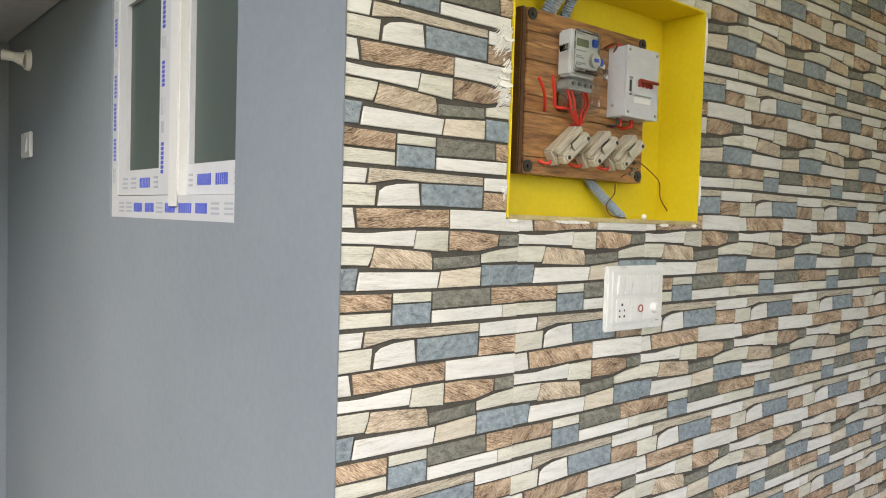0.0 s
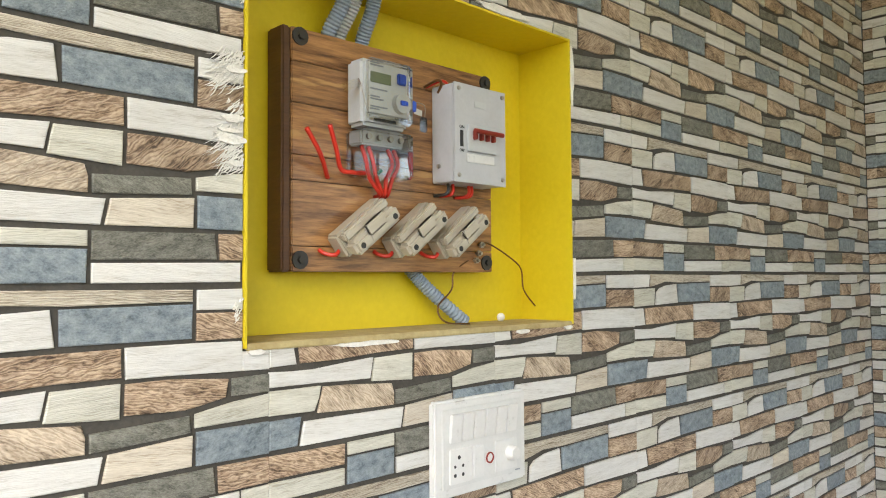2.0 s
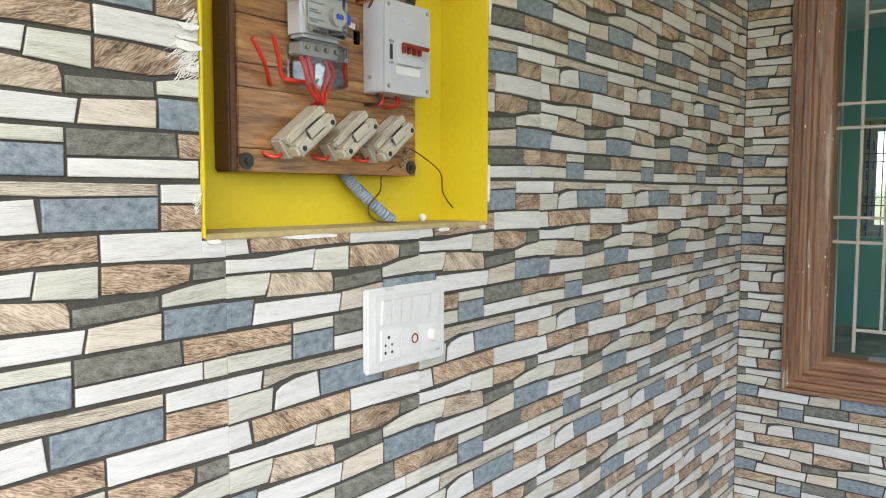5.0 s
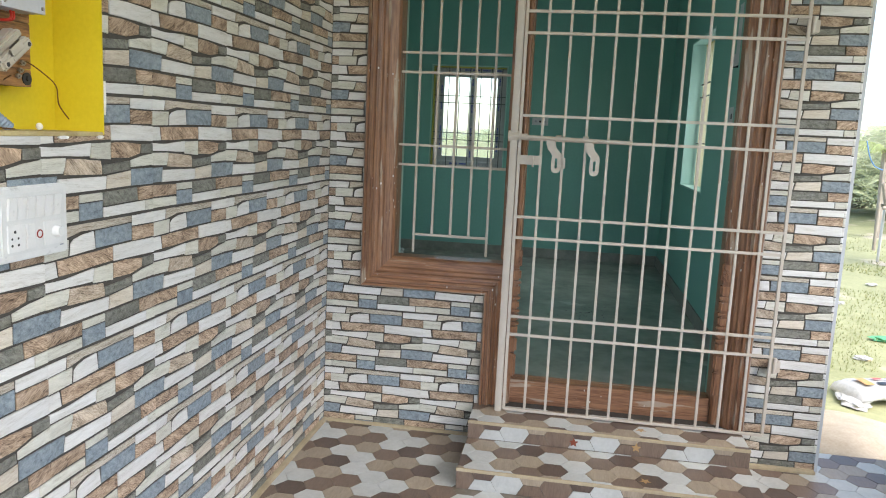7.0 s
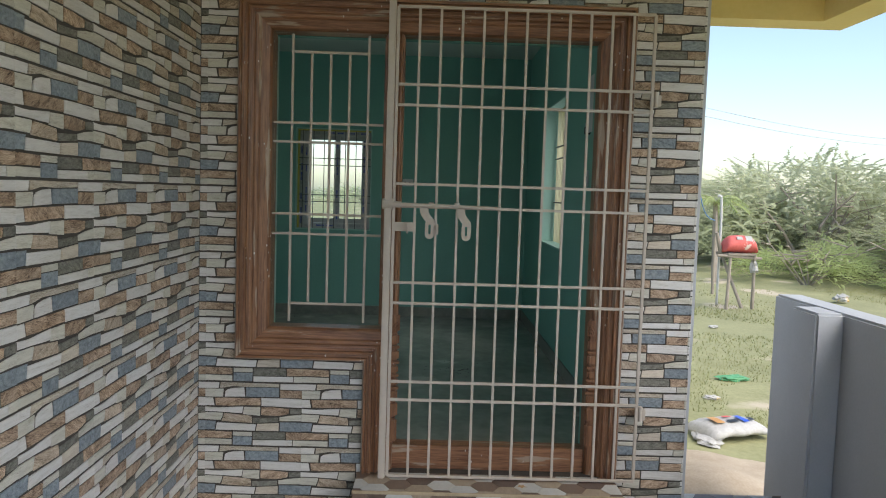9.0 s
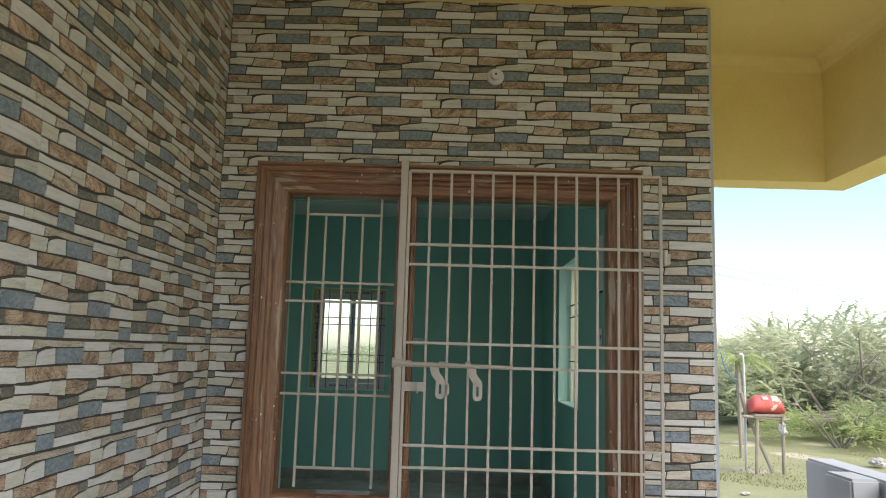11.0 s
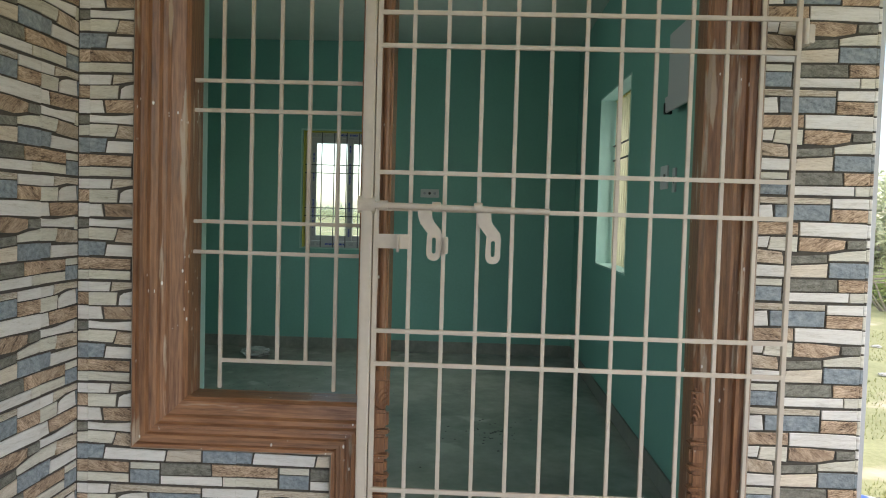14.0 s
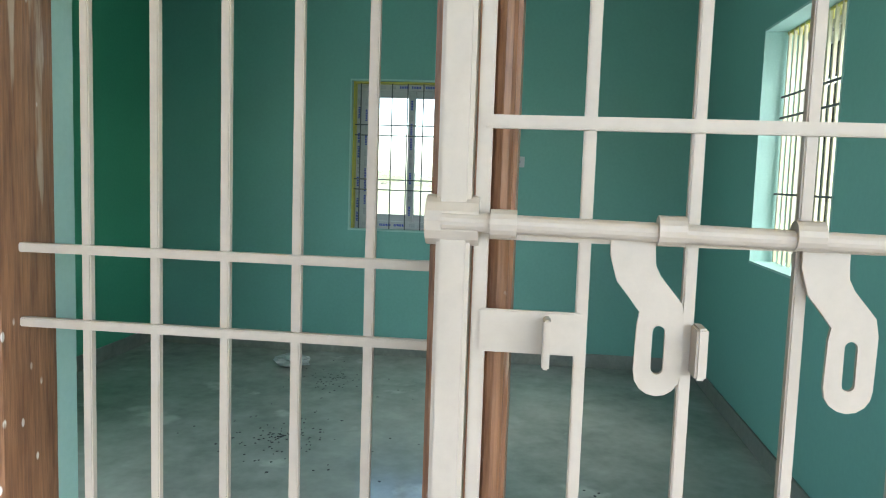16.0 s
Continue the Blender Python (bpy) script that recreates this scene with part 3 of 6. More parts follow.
# ---- ground ----
def ground_sheet():
    bm = bmesh.new()
    ring = [0, 3, 6, 10, 15, 22, 32, 50, 90, 200, 900]
    seg = 40
    cx, cy = 6.0, -3.0
    grid = []
    for r in ring[1:]:
        row = []
        for k in range(seg):
            a = k * math.tau / seg
            x, y = cx + r * math.cos(a), cy + r * math.sin(a)
            z = GROUND + (0.05 * noise.noise(Vector((x * 0.4, y * 0.4, 3))) if 3 < r < 60 and (y < -2.8 or x > 9) else 0) - 0.02
            row.append(bm.verts.new((x, y, z)))
        grid.append(row)
    bm.faces.new(grid[0])
    for a, b in zip(grid, grid[1:]):
        for k in range(seg):
            bm.faces.new((a[k], b[k], b[(k + 1) % seg], a[(k + 1) % seg]))
    return bm


structure("ground", ground_sheet(), M_EARTH, "patchy grass and bare earth round the house", "ground")

# ---- niche and meter board ----
NX0, NX1, NZ0, NZ1 = NICHE
NB = 1.255


def niche_shell():
    bm = bmesh.new()
    t = 0.004
    for b in ((NX0, NX0 + t, WALL_A - 0.002, NB, NZ0, NZ1), (NX1 - t, NX1, WALL_A - 0.002, NB, NZ0, NZ1),
              (NX0 + t, NX1 - t, WALL_A - 0.002, NB, NZ1 - t, NZ1), (NX0, NX1, NB, NB + 0.02, NZ0, NZ1)):
        box(*b, 0, bm)
    return bm


structure("niche_lining", niche_shell(), M_YELLOW, "bright yellow painted wall niche for the meter", "niche")
structure("niche_ledge", box(NX0 + 0.004, NX1 - 0.004, WALL_A - 0.003, NB, NZ0 - 0.004, NZ0 + 0.006, 0.002), [M_SAND], "dusty yellow niche ledge with cement crumbs", "ledge")


def ragged(x0, x1, z0, z1, n, seed):
    """A patch of torn plaster with an uneven outline."""
    rnd = random.Random(seed)
    bm = bmesh.new()
    pts = []
    for k in range(n):
        a = k * math.tau / n
        r = 0.75 + 0.4 * rnd.random()
        pts.append(((x0 + x1) / 2 + (x1 - x0) / 2 * r * math.cos(a), (z0 + z1) / 2 + (z1 - z0) / 2 * r * math.sin(a)))
    front = [bm.verts.new((x, WALL_A - 0.0035 - 0.001 * rnd.random(), z)) for x, z in pts]
    back = [bm.verts.new((x, WALL_A + 0.002, z)) for x, z in pts]
    bm.faces.new(front)
    for k in range(n):
        bm.faces.new((front[k], front[(k + 1) % n], back[(k + 1) % n], back[k]))
    bmesh.ops.recalc_face_normals(bm, faces=bm.faces)
    return bm


for k, (a, b, c, d, n) in enumerate(((1.118, 1.157, 1.668, 1.682, 17), (1.122, 1.157, 1.697, 1.708, 15), (1.128, 1.157, 1.762, 1.772, 15), (1.13, 1.155, 1.64, 1.648, 13), (1.12, 1.157, 1.683, 1.690, 13), (1.30, 1.42, 1.394, 1.402, 21),
                                     (1.70, 1.735, 1.393, 1.402, 13), (1.16, 1.19, 1.394, 1.402, 11), (1.35, 1.50, 1.965, 1.985, 21), (1.60, 1.75, 1.966, 1.982, 19),
                                     (1.872, 1.882, 1.84, 1.95, 15), (1.84, 1.868, 1.394, 1.402, 11), (1.872, 1.88, 1.45, 1.54, 13))):
    single("plaster_patch", ragged(a, b, c, d, n, k), M_PLASTER, ((a + b) / 2, WALL_A, c), "ragged white plaster smear at the niche edge", "plaster patch", "plaster smears round the niche")

BX0, BX1, BZ0, BZ1, BF = 1.265, 1.726, 1.505, 1.878, 1.207


def strokes(x0, x1, z0, z1, n, seed):
    """Dry brush marks of white filler dragged off the niche edge over the stones."""
    rnd = random.Random(seed)
    bm = bmesh.new()
    for _ in range(n):
        x, z = x1 - (x1 - x0) * 0.55 * rnd.random() ** 1.3, rnd.uniform(z0, z1)
        ln, w, a = rnd.uniform(0.25, 1.0) * (x1 - x0) * 0.45, rnd.uniform(0.0003, 0.0010), radians(rnd.uniform(195, 240))
        d, s = Vector((math.cos(a), 0, math.sin(a))) * ln, Vector((-math.sin(a), 0, math.cos(a))) * w
        p = Vector((x, WALL_A - 0.0012 - rnd.random() * 0.0012, z))
        q = [p + s, p - s, p + d * 0.6 - s * 0.7 + Vector((0, 0, -0.002)), p + d, p + d * 0.6 + s * 0.7 + Vector((0, 0, -0.002))]
        v = [bm.verts.new(c) for c in q] + [bm.verts.new(c + Vector((0, 0.002, 0))) for c in q]
        bm.faces.new(v[:5])
        for j in range(5):
            bm.faces.new((v[j], v[(j + 1) % 5], v[5 + (j + 1) % 5], v[5 + j]))
    single("brush_mark", bm, M_PLASTER, (x1, WALL_A, z0), "dry white brush marks of filler beside the niche", "brush mark", "plaster smears round the niche")


for k, (a, c, d, n) in enumerate(((1.085, 1.745, 1.795, 75), (1.09, 1.635, 1.695, 75), (1.125, 1.86, 1.91, 20), (1.11, 1.70, 1.73, 25), (1.135, 1.44, 1.47, 12))):
    strokes(a, NX0 - 0.001, c, d, int(n * 1.5), 70 + k)

board = thing("meter_board", (1.49, 1.23, BZ0), "dark-varnished teak plank board bolted in the yellow niche", "wooden board")
seams = [1.505, 1.544, 1.644, 1.683, 1.762, 1.826, 1.878]
for z0, z1 in zip(seams, seams[1:]):
    part("plank", box(BX0 + 0.016, BX1, BF, NB - 0.004, z0 + 0.0006, z1 - 0.0006, 0.0015), M_BOARD, board)
part("side_batten", box(BX0, BX0 + 0.0155, BF + 0.002, NB - 0.003, BZ0, BZ1, 0.003), M_BOARD_END, board, "dark end-grain batten")
for x in (BX0 + 0.03, BX1 - 0.017):
    for z in (BZ0 + 0.018, BZ1 - 0.014):
        w = part("bolt_washer", rod((x, BF + 0.001, z), (x, BF - 0.003, z), 0.014, sides=16), M_WASHER, board, "dark round washer")
        part("bolt_head", rod((x, BF - 0.003, z), (x, BF - 0.008, z), 0.006, sides=6), M_WASHER, w)

MX0, MX1, MZ0, MZ1 = 1.382, 1.478, 1.735, 1.842
meter = thing("energy_meter", (1.42, BF, 1.66), "grey electric energy meter with clear cover and small display", "energy meter")
part("case", box(MX0, MX1, 1.165, BF, MZ0, MZ1, 0.006), M_METERGREY, meter)
part("face_plate", box(MX0 + 0.008, MX1 - 0.006, 1.160, 1.165, MZ0 + 0.02, MZ1 - 0.006, 0.001), M_PLASTIC2, meter, "pale printed face plate")
part("display", box(1.394, 1.436, 1.158, 1.160, 1.803, 1.820, 0.0006), M_LCD, meter, "dull green display")
part("button", box(1.448, 1.466, 1.154, 1.160, 1.807, 1.825, 0.002), M_BLUE, meter, "blue square button")
part("seal_knob", rod((1.455, 1.160, 1.776), (1.455, 1.150, 1.776), 0.0165, sides=20), M_PLASTIC, meter, "round white seal knob")
part("seal_key", box(1.447, 1.463, 1.147, 1.150, 1.772, 1.780, 0.001), M_BLUE, meter, "blue key slot")
part("seal_tag", box(1.474, 1.486, 1.152, 1.158, 1.767, 1.785, 0.002), M_BLUE, meter, "blue seal")
for k in range(7):
    z = 1.834 - 0.004 * (k % 2) - (0 if k < 2 else 0.042 + 0.008 * (k - 2))
    part("print_line", box(1.394, 1.394 + 0.018 + 0.008 * (k % 3), 1.1585, 1.1598, z, z + 0.0022), M_GREYINK, meter, "fine grey printed line")
part("barcode", box(1.402, 1.446, 1.1583, 1.1598, 1.742, 1.747), M_BLACK, meter, "small black barcode")
part("clear_cover", box(MX0 + 0.004, MX1 - 0.002, 1.147, 1.1645, MZ0 + 0.006, MZ1 - 0.002, 0.005), M_CLEAR, meter, "clear plastic cover")
part("terminal_block", box(MX0 + 0.004, MX1 - 0.004, 1.172, BF, 1.706, 1.730, 0.003), M_METERGREY, meter, "terminal block")
for k in range(4):
    x = 1.396 + 0.022 * k
    part("terminal_screw", rod((x, 1.168, 1.718), (x, 1.163, 1.718), 0.005, sides=10), M_STEEL, meter, "steel terminal screw")
part("terminal_cover", box(MX0 - 0.004, MX1 + 0.002, 1.152, BF - 0.002, 1.655, 1.728, 0.004), M_CLEAR, meter, "clear terminal cover")
part("seal_flag", box(1.348, 1.383, 1.168, 1.172, 1.788, 1.802, 0.001, turn=Matrix.Rotation(radians(-22), 4, "Y")), M_CLEAR, meter, "clear seal flag")
part("seal_capsule", box(1.508, 1.522, 1.165, 1.172, 1.740, 1.765, 0.002), M_CLEAR, meter, "clear seal capsule")
part("seal_label", box(1.496, 1.514, 1.170, 1.172, 1.768, 1.778, 0.0005, turn=Matrix.Rotation(radians(8), 4, "Y")), M_PLASTIC, meter, "white seal label")
part("seal_wire", tube([(1.484, 1.16, 1.785), (1.50, 1.15, 1.78), (1.515, 1.165, 1.765)], 0.0007, 5, steps=4), M_STEEL, meter, "thin seal wire")
part("seal_wire", tube([(1.382, 1.165, 1.79), (1.376, 1.15, 1.765), (1.386, 1.15, 1.745)], 0.0007, 5, steps=4), M_STEEL, meter, "thin seal wire")

mcb = thing("breaker_box", (1.63, BF, 1.655), "light grey metal breaker box with a four-pole switch", "breaker box")
CX0, CX1, CZ0, CZ1, CF = 1.570, 1.700, 1.661, 1.832, 1.150
part("case", box(CX0, CX1, CF + 0.002, BF, CZ0, CZ1, 0.002), M_BOXGREY, mcb)
part("cover", box(CX0 - 0.001, CX1 + 0.001, CF - 0.002, CF + 0.002, CZ0 - 0.001, CZ1 + 0.001, 0.0008), M_BOXGREY, mcb, "light grey front cover")
for x in (CX0 + 0.009, CX1 - 0.009):
    for z in (CZ0 + 0.011, CZ1 - 0.009):
        part("screw", rod((x, CF - 0.002, z), (x, CF - 0.005, z), 0.0042, 0.003, 12), M_STEEL, mcb, "steel cover screw")
part("side_screw", rod((CX0, 1.188, 1.69), (CX0 - 0.003, 1.188, 1.69), 0.004, sides=10), M_STEEL, mcb, "steel side screw")
part("breaker", box(1.597, 1.670, CF - 0.008, CF - 0.002, 1.715, 1.762, 0.001), M_METERGREY, mcb, "pale grey breaker front")
part("label_strip", box(1.597, 1.668, CF - 0.004, CF - 0.002, 1.696, 1.711, 0.0005), M_PLASTIC, mcb, "white label strip")
for k in range(4):
    x = 1.610 + 0.0155 * k
    part("toggle", box(x - 0.0025, x + 0.0025, CF - 0.017, CF - 0.008, 1.735, 1.752, 0.001), M_DARKRED, mcb, "dark red toggle")
part("toggle_bar", rod((1.602, CF - 0.019, 1.749), (1.674, CF - 0.019, 1.749), 0.0042, sides=10), M_DARKRED, mcb, "dark red linked toggle bar")
part("arrow_mark", box(1.582, 1.589, CF - 0.0032, CF - 0.002, 1.722, 1.750), M_BLACK, mcb, "black arrow mark")
part("name_plate", box(1.618, 1.648, CF - 0.003, CF - 0.0022, 1.794, 1.806, 0.0004), M_METERGREY, mcb, "raised plain name mark")


def lettering(body, at, size, material, parent, name="printed_word", facing="south"):
    """Small flat letters standing on a face that looks to -y or -x."""
    cu = bpy.data.curves.new(name, "FONT")
    cu.body, cu.size, cu.extrude = body, size, 0.0002
    cu.align_x = "CENTER"
    tmp = bpy.data.objects.new(name, cu)
    scene.collection.objects.link(tmp)
    dg = bpy.context.evaluated_depsgraph_get()
    me = bpy.data.meshes.new_from_object(tmp.evaluated_get(dg))
    bpy.data.objects.remove(tmp)
    bm = bmesh.new()
    bm.from_mesh(me)
    bpy.data.meshes.remove(me)
    turn = pose(*at, 90, 0, 0 if facing == "south" else -90)
    bmesh.ops.transform(bm, matrix=turn, verts=bm.verts)
    return part(name, bm, material, parent)


lettering("ON", (1.5855, CF - 0.0032, 1.753), 0.008, M_BLACK, mcb)
lettering("OFF", (1.5855, CF - 0.0032, 1.713), 0.007, M_BLACK, mcb)
lettering("12/2022", (1.455, 1.1582, 1.749), 0.008, M_BLACK, meter)


def fuse(at):
    """A slanting porcelain rewirable fuse on its base; carrier with two screw holes and a slot."""
    ob = thing("porcelain_fuse", at, "cream porcelain rewirable fuse fixed aslant on the board", "fuse", "fuses on the meter board")
    fm = Matrix.Translation(at) @ Matrix.Rotation(radians(-37), 4, "Y")

    def piece(nm, x0, x1, y0, y1, z0, z1, bev, mat, label="", parent=None):
        bm = box(x0, x1, y0, y1, z0, z1, bev)
        bmesh.ops.transform(bm, matrix=fm, verts=bm.verts)
        return part(nm, bm, mat, parent or ob, label)
    piece("base", -0.056, 0.056, -0.030, 0, -0.021, 0.021, 0.004, M_PORCELAIN)
    piece("base_rib", -0.052, 0.052, -0.044, -0.030, 0.006, 0.021, 0.003, M_PORCELAIN)
    car = piece("carrier", -0.054, 0.054, -0.058, -0.0295, -0.021, 0.0052, 0.006, M_PORCELAIN, "porcelain carrier")
    piece("grip", -0.022, 0.022, -0.062, -0.056, -0.006, 0.016, 0.003, M_PORCELAIN, "porcelain finger grip", car)
    piece("name_mark", -0.020, 0.020, -0.0592, -0.0578, -0.014, -0.006, 0.0005, M_PORCELAIN, "raised mark", car)
    for x in (-0.040, 0.040):
        bm = rod((x, -0.0578, -0.009), (x, -0.0588, -0.009), 0.0048, sides=14)
        bmesh.ops.transform(bm, matrix=fm, verts=bm.verts)
        part("screw_hole", bm, M_BLACK, car, "dark screw hole")
    p = fm @ Vector((-0.056, -0.012, -0.004))
    part("tail_wire", tube([p + Vector((0.006, 0, 0.002)), p + Vector((-0.008, -0.006, -0.008)), p + Vector((-0.020, 0.004, -0.006)), p + Vector((-0.026, 0.012, 0.0))], 0.0032, 8, steps=4), M_RED, ob, "red insulated wire")
    return ob


for x, z in ((1.398, 1.576), (1.506, 1.576), (1.610, 1.576)):
    fuse((x, BF, z))


def cable(name, pts, r, mat, label, category="wire", group="", ribs=0.0, sides=8, steps=6):
    return single(name, tube(pts, r, sides, ribs, steps=steps), mat, pts[0], label, category, group, smooth=ribs == 0)


cable("loose_cable", [(1.279, 1.165, 1.715), (1.310, 1.175, 1.682), (1.345, BF - 0.002, 1.652)], 0.0037, M_RED, "stiff red cable end standing off the board", "cable", "red cables on the board")
cable("loose_cable", [(1.317, 1.160, 1.724), (1.338, 1.172, 1.69), (1.356, 1.185, 1.664), (1.375, 1.18, 1.660), (1.405, 1.185, 1.662)], 0.0037, M_RED, "red cable bent under the meter", "cable", "red cables on the board")
for k, x in enumerate((1.396, 1.410, 1.450, 1.462)):
    cable("meter_tail", [(x, 1.185, 1.705), (x + 0.004, 1.178, 1.68), (x + 0.012 * (1 if k < 2 else -0.6), 1.18, 1.655), (1.432 + 0.006 * k, 1.185, 1.632), (1.44 + 0.006 * k, BF - 0.001, 1.628)], 0.0036, M_RED, "red cable from the meter terminals", "cable", "red cables on the board")
cable("green_wire", [(1.41, 1.185, 1.705), (1.415, 1.18, 1.675), (1.425, 1.185, 1.662), (1.44, 1.19, 1.67)], 0.003, plain("green_cable", (0.03, 0.16, 0.06), 0.4), "short green wire under the meter cover", "wire")
for x0, x1, m in ((1.588, 1.574, M_BLACK), (1.60, 1.588, M_RED), (1.640, 1.626, M_RED), (1.648, 1.634, M_RED)):
    cable("box_tail", [(x0, 1.185, 1.66), (x0 - 0.002, 1.182, 1.648), ((x0 + x1) / 2, 1.186, 1.641), (x1, BF - 0.001, 1.640)], 0.003, m, "short cable out of the breaker box", "cable", "cables at the breaker box")
for x0, x1, m in ((1.570, 1.552, M_COPPER), (1.585, 1.556, M_RED), (1.615, 1.595, M_RED), (1.625, 1.592, M_RED)):
    cable("box_tail", [(x0, 1.19, 1.82), (x0 - 0.003, 1.178, 1.833), ((x0 + x1) / 2 - 0.004, 1.178, 1.838), (x1, BF - 0.001, 1.830)], 0.0026, m, "short cable into the breaker box", "cable", "cables at the breaker box")
for name, pts, m in (("corrugated_conduit", [(1.372, 1.19, NZ1 - 0.004), (1.370, 1.20, 1.93), (1.362, 1.225, 1.89), (1.36, 1.246, 1.84)], M_CONDUIT),
                     ("corrugated_conduit", [(1.395, 1.19, NZ1 - 0.004), (1.392, 1.205, 1.93), (1.385, 1.23, 1.89), (1.383, 1.246, 1.84)], M_CONDUIT2),
                     ("corrugated_conduit", [(1.434, 1.195, NZ1 - 0.004), (1.435, 1.21, 1.93), (1.436, 1.235, 1.89), (1.436, 1.246, 1.84)], M_CONDUIT)):
    cable(name, pts, 0.012, m, "ribbed plastic conduit running up out of the niche", "conduit", "conduits in the niche", 0.09, 12, 16)
cable("corrugated_conduit", [(1.545, 1.240, 1.512), (1.567, 1.230, 1.485), (1.606, 1.218, 1.450), (1.650, 1.205, 1.414)], 0.0115, M_CONDUIT, "ribbed plastic conduit below the board", "conduit", "conduits in the niche", 0.09, 12, 16)
cable("earth_wire", [(1.684, BF - 0.006, 1.555), (1.712, 1.205, 1.560), (1.774, 1.21, 1.538), (1.816, 1.212, 1.513), (1.827, 1.214, 1.471), (1.862, 1.214, 1.438)], 0.0016, M_COPPER, "thin bare brown earth wire", "wire", "earth wires")
cable("earth_wire", [(1.655, BF - 0.006, 1.527), (1.628, 1.212, 1.505), (1.620, 1.21, 1.474), (1.576, 1.20, 1.444), (1.584, 1.19, 1.418), (1.64, 1.185, 1.4125)], 0.0016, M_COPPER, "thin bare brown earth wire", "wire", "earth wires")
for x, z in ((1.690, 1.556), (1.683, 1.54), (1.676, 1.527)):
    b = thing("earth_terminal", (x, BF, z), "small steel earth bolt with nut", "bolt", "earth bolts")
    part("shank", rod((x, BF, z), (x, BF - 0.014, z), 0.003, sides=10), M_STEEL, b)
    part("nut", rod((x, BF - 0.004, z), (x, BF - 0.009, z), 0.0062, sides=6), M_STEEL, b)
single("cement_crumb", bmesh.ops.create_icosphere(bm0 := bmesh.new(), subdivisions=2, radius=0.008, matrix=Matrix.Translation((1.77, 1.225, 1.418)) @ Matrix.Diagonal((1, 1, 1.1, 1)))and bm0, M_PLASTER, (1.77, 1.225, 1.41), "small white crumb on the niche ledge", "crumb")

# ---- switch plate on the tiled wall ----
SX0, SX1, SZ0, SZ1 = 1.483, 1.708, 1.141, 1.297
sw = thing("switch_plate", (1.595, WALL_A, SZ0), "white plastic plate with switches, socket and fan regulator", "switch plate")
part("base_frame", box(SX0, SX1, 1.114, WALL_A + 0.001, SZ0, SZ1, 0.004), M_PLASTIC, sw)
part("front_plate", box(SX0 + 0.016, SX1 - 0.016, 1.1105, 1.114, SZ0 + 0.016, SZ1 - 0.014, 0.001), M_PLASTIC2, sw)
for k in range(6):
    x = SX0 + 0.030 + 0.0275 * k
    tiltm = Matrix.Rotation(radians(7), 4, "X")
    part("rocker", box(x + 0.001, x + 0.0262, 1.1055, 1.112, SZ0 + 0.088, SZ0 + 0.134, 0.0012, turn=tiltm), M_PLASTIC, sw)
soc = part("socket", box(SX0 + 0.030, SX0 + 0.082, 1.108, 1.112, SZ0 + 0.022, SZ0 + 0.078, 0.001), M_PLASTIC, sw, "five-pin socket")
for dx, dz, r in ((0, 0.016, 0.0035), (-0.009, 0.002, 0.0026), (0.009, 0.002, 0.0026), (-0.009, -0.012, 0.003), (0.009, -0.012, 0.003)):
    x, z = SX0 + 0.05 + dx, SZ0 + 0.048 + dz
    part("pin_hole", rod((x, 1.1082, z), (x, 1.1076, z), r, sides=10), M_BLACK, soc, "dark pin hole")
part("rocker", box(SX0 + 0.083, SX0 + 0.109, 1.1065, 1.112, SZ0 + 0.024, SZ0 + 0.076, 0.0012), M_PLASTIC, sw)
ind = part("indicator", rod((SX0 + 0.123, 1.112, SZ0 + 0.052), (SX0 + 0.123, 1.1075, SZ0 + 0.052), 0.0105, sides=24), M_PLASTIC, sw, "round indicator")
ring = bmesh.new()
tube([(SX0 + 0.123 + 0.0082 * math.cos(a), 1.1072, SZ0 + 0.052 + 0.0082 * math.sin(a)) for a in (k * math.tau / 20 for k in range(21))], 0.0016, 6, bm=ring)
part("red_ring", ring, M_DARKRED, ind, "red ring")
part("regulator_base", box(SX0 + 0.139, SX1 - 0.030, 1.1085, 1.112, SZ0 + 0.024, SZ0 + 0.076, 0.001), M_PLASTIC, sw)
part("regulator_knob", rod((SX0 + 0.176, 1.1085, SZ0 + 0.052), (SX0 + 0.176, 1.094, SZ0 + 0.052), 0.013, 0.0105, 20), M_PLASTIC, sw, "round fan regulator knob")
part("name_mark", box(SX1 - 0.034, SX1 - 0.022, 1.1098, 1.1106, SZ0 + 0.018, SZ0 + 0.0205), M_GREYINK, sw, "small grey mark")

# ---- grey wall: window, lamp holder, switch ----
def film_marks(parent, horizontal, u0, u1, v, face, axis, seed, size=0.030):
    """Blue and grey printed bars on wrapper film. axis 'y': face looks to -x, u along y."""
    rnd = random.Random(seed)
    u = u0
    while u < u1 - 0.02:
        w = rnd.choice((0.085, 0.05, 0.035, 0.07))
        w = min(w, u1 - u)
        mat = M_INK if w > 0.06 else M_GREYINK
        rows = 1 if mat is M_INK else 3
        for r in range(rows):
            h = size * (0.55 if rows == 1 else 0.12)
            dv = 0 if rows == 1 else (r - 1) * size * 0.26
            cells = max(int(w / 0.011), 1) if rows == 1 else 1
            for c in range(cells):
                a = u + w * c / cells
                b = a + w / cells * (0.72 if rows == 1 else 0.9)
                lo, hi = v + dv - h / 2, v + dv + h / 2
                if axis == "y":
                    bm = box(face - 0.0006, face, a, b, lo, hi) if horizontal else box(face - 0.0006, face, lo, hi, a, b)
                else:
                    bm = box(a, b, face, face + 0.0006, lo, hi) if horizontal else box(lo, hi, face, face + 0.0006, a, b)
                part("film_print", bm, mat, parent)
        u += w + rnd.uniform(0.012, 0.03)


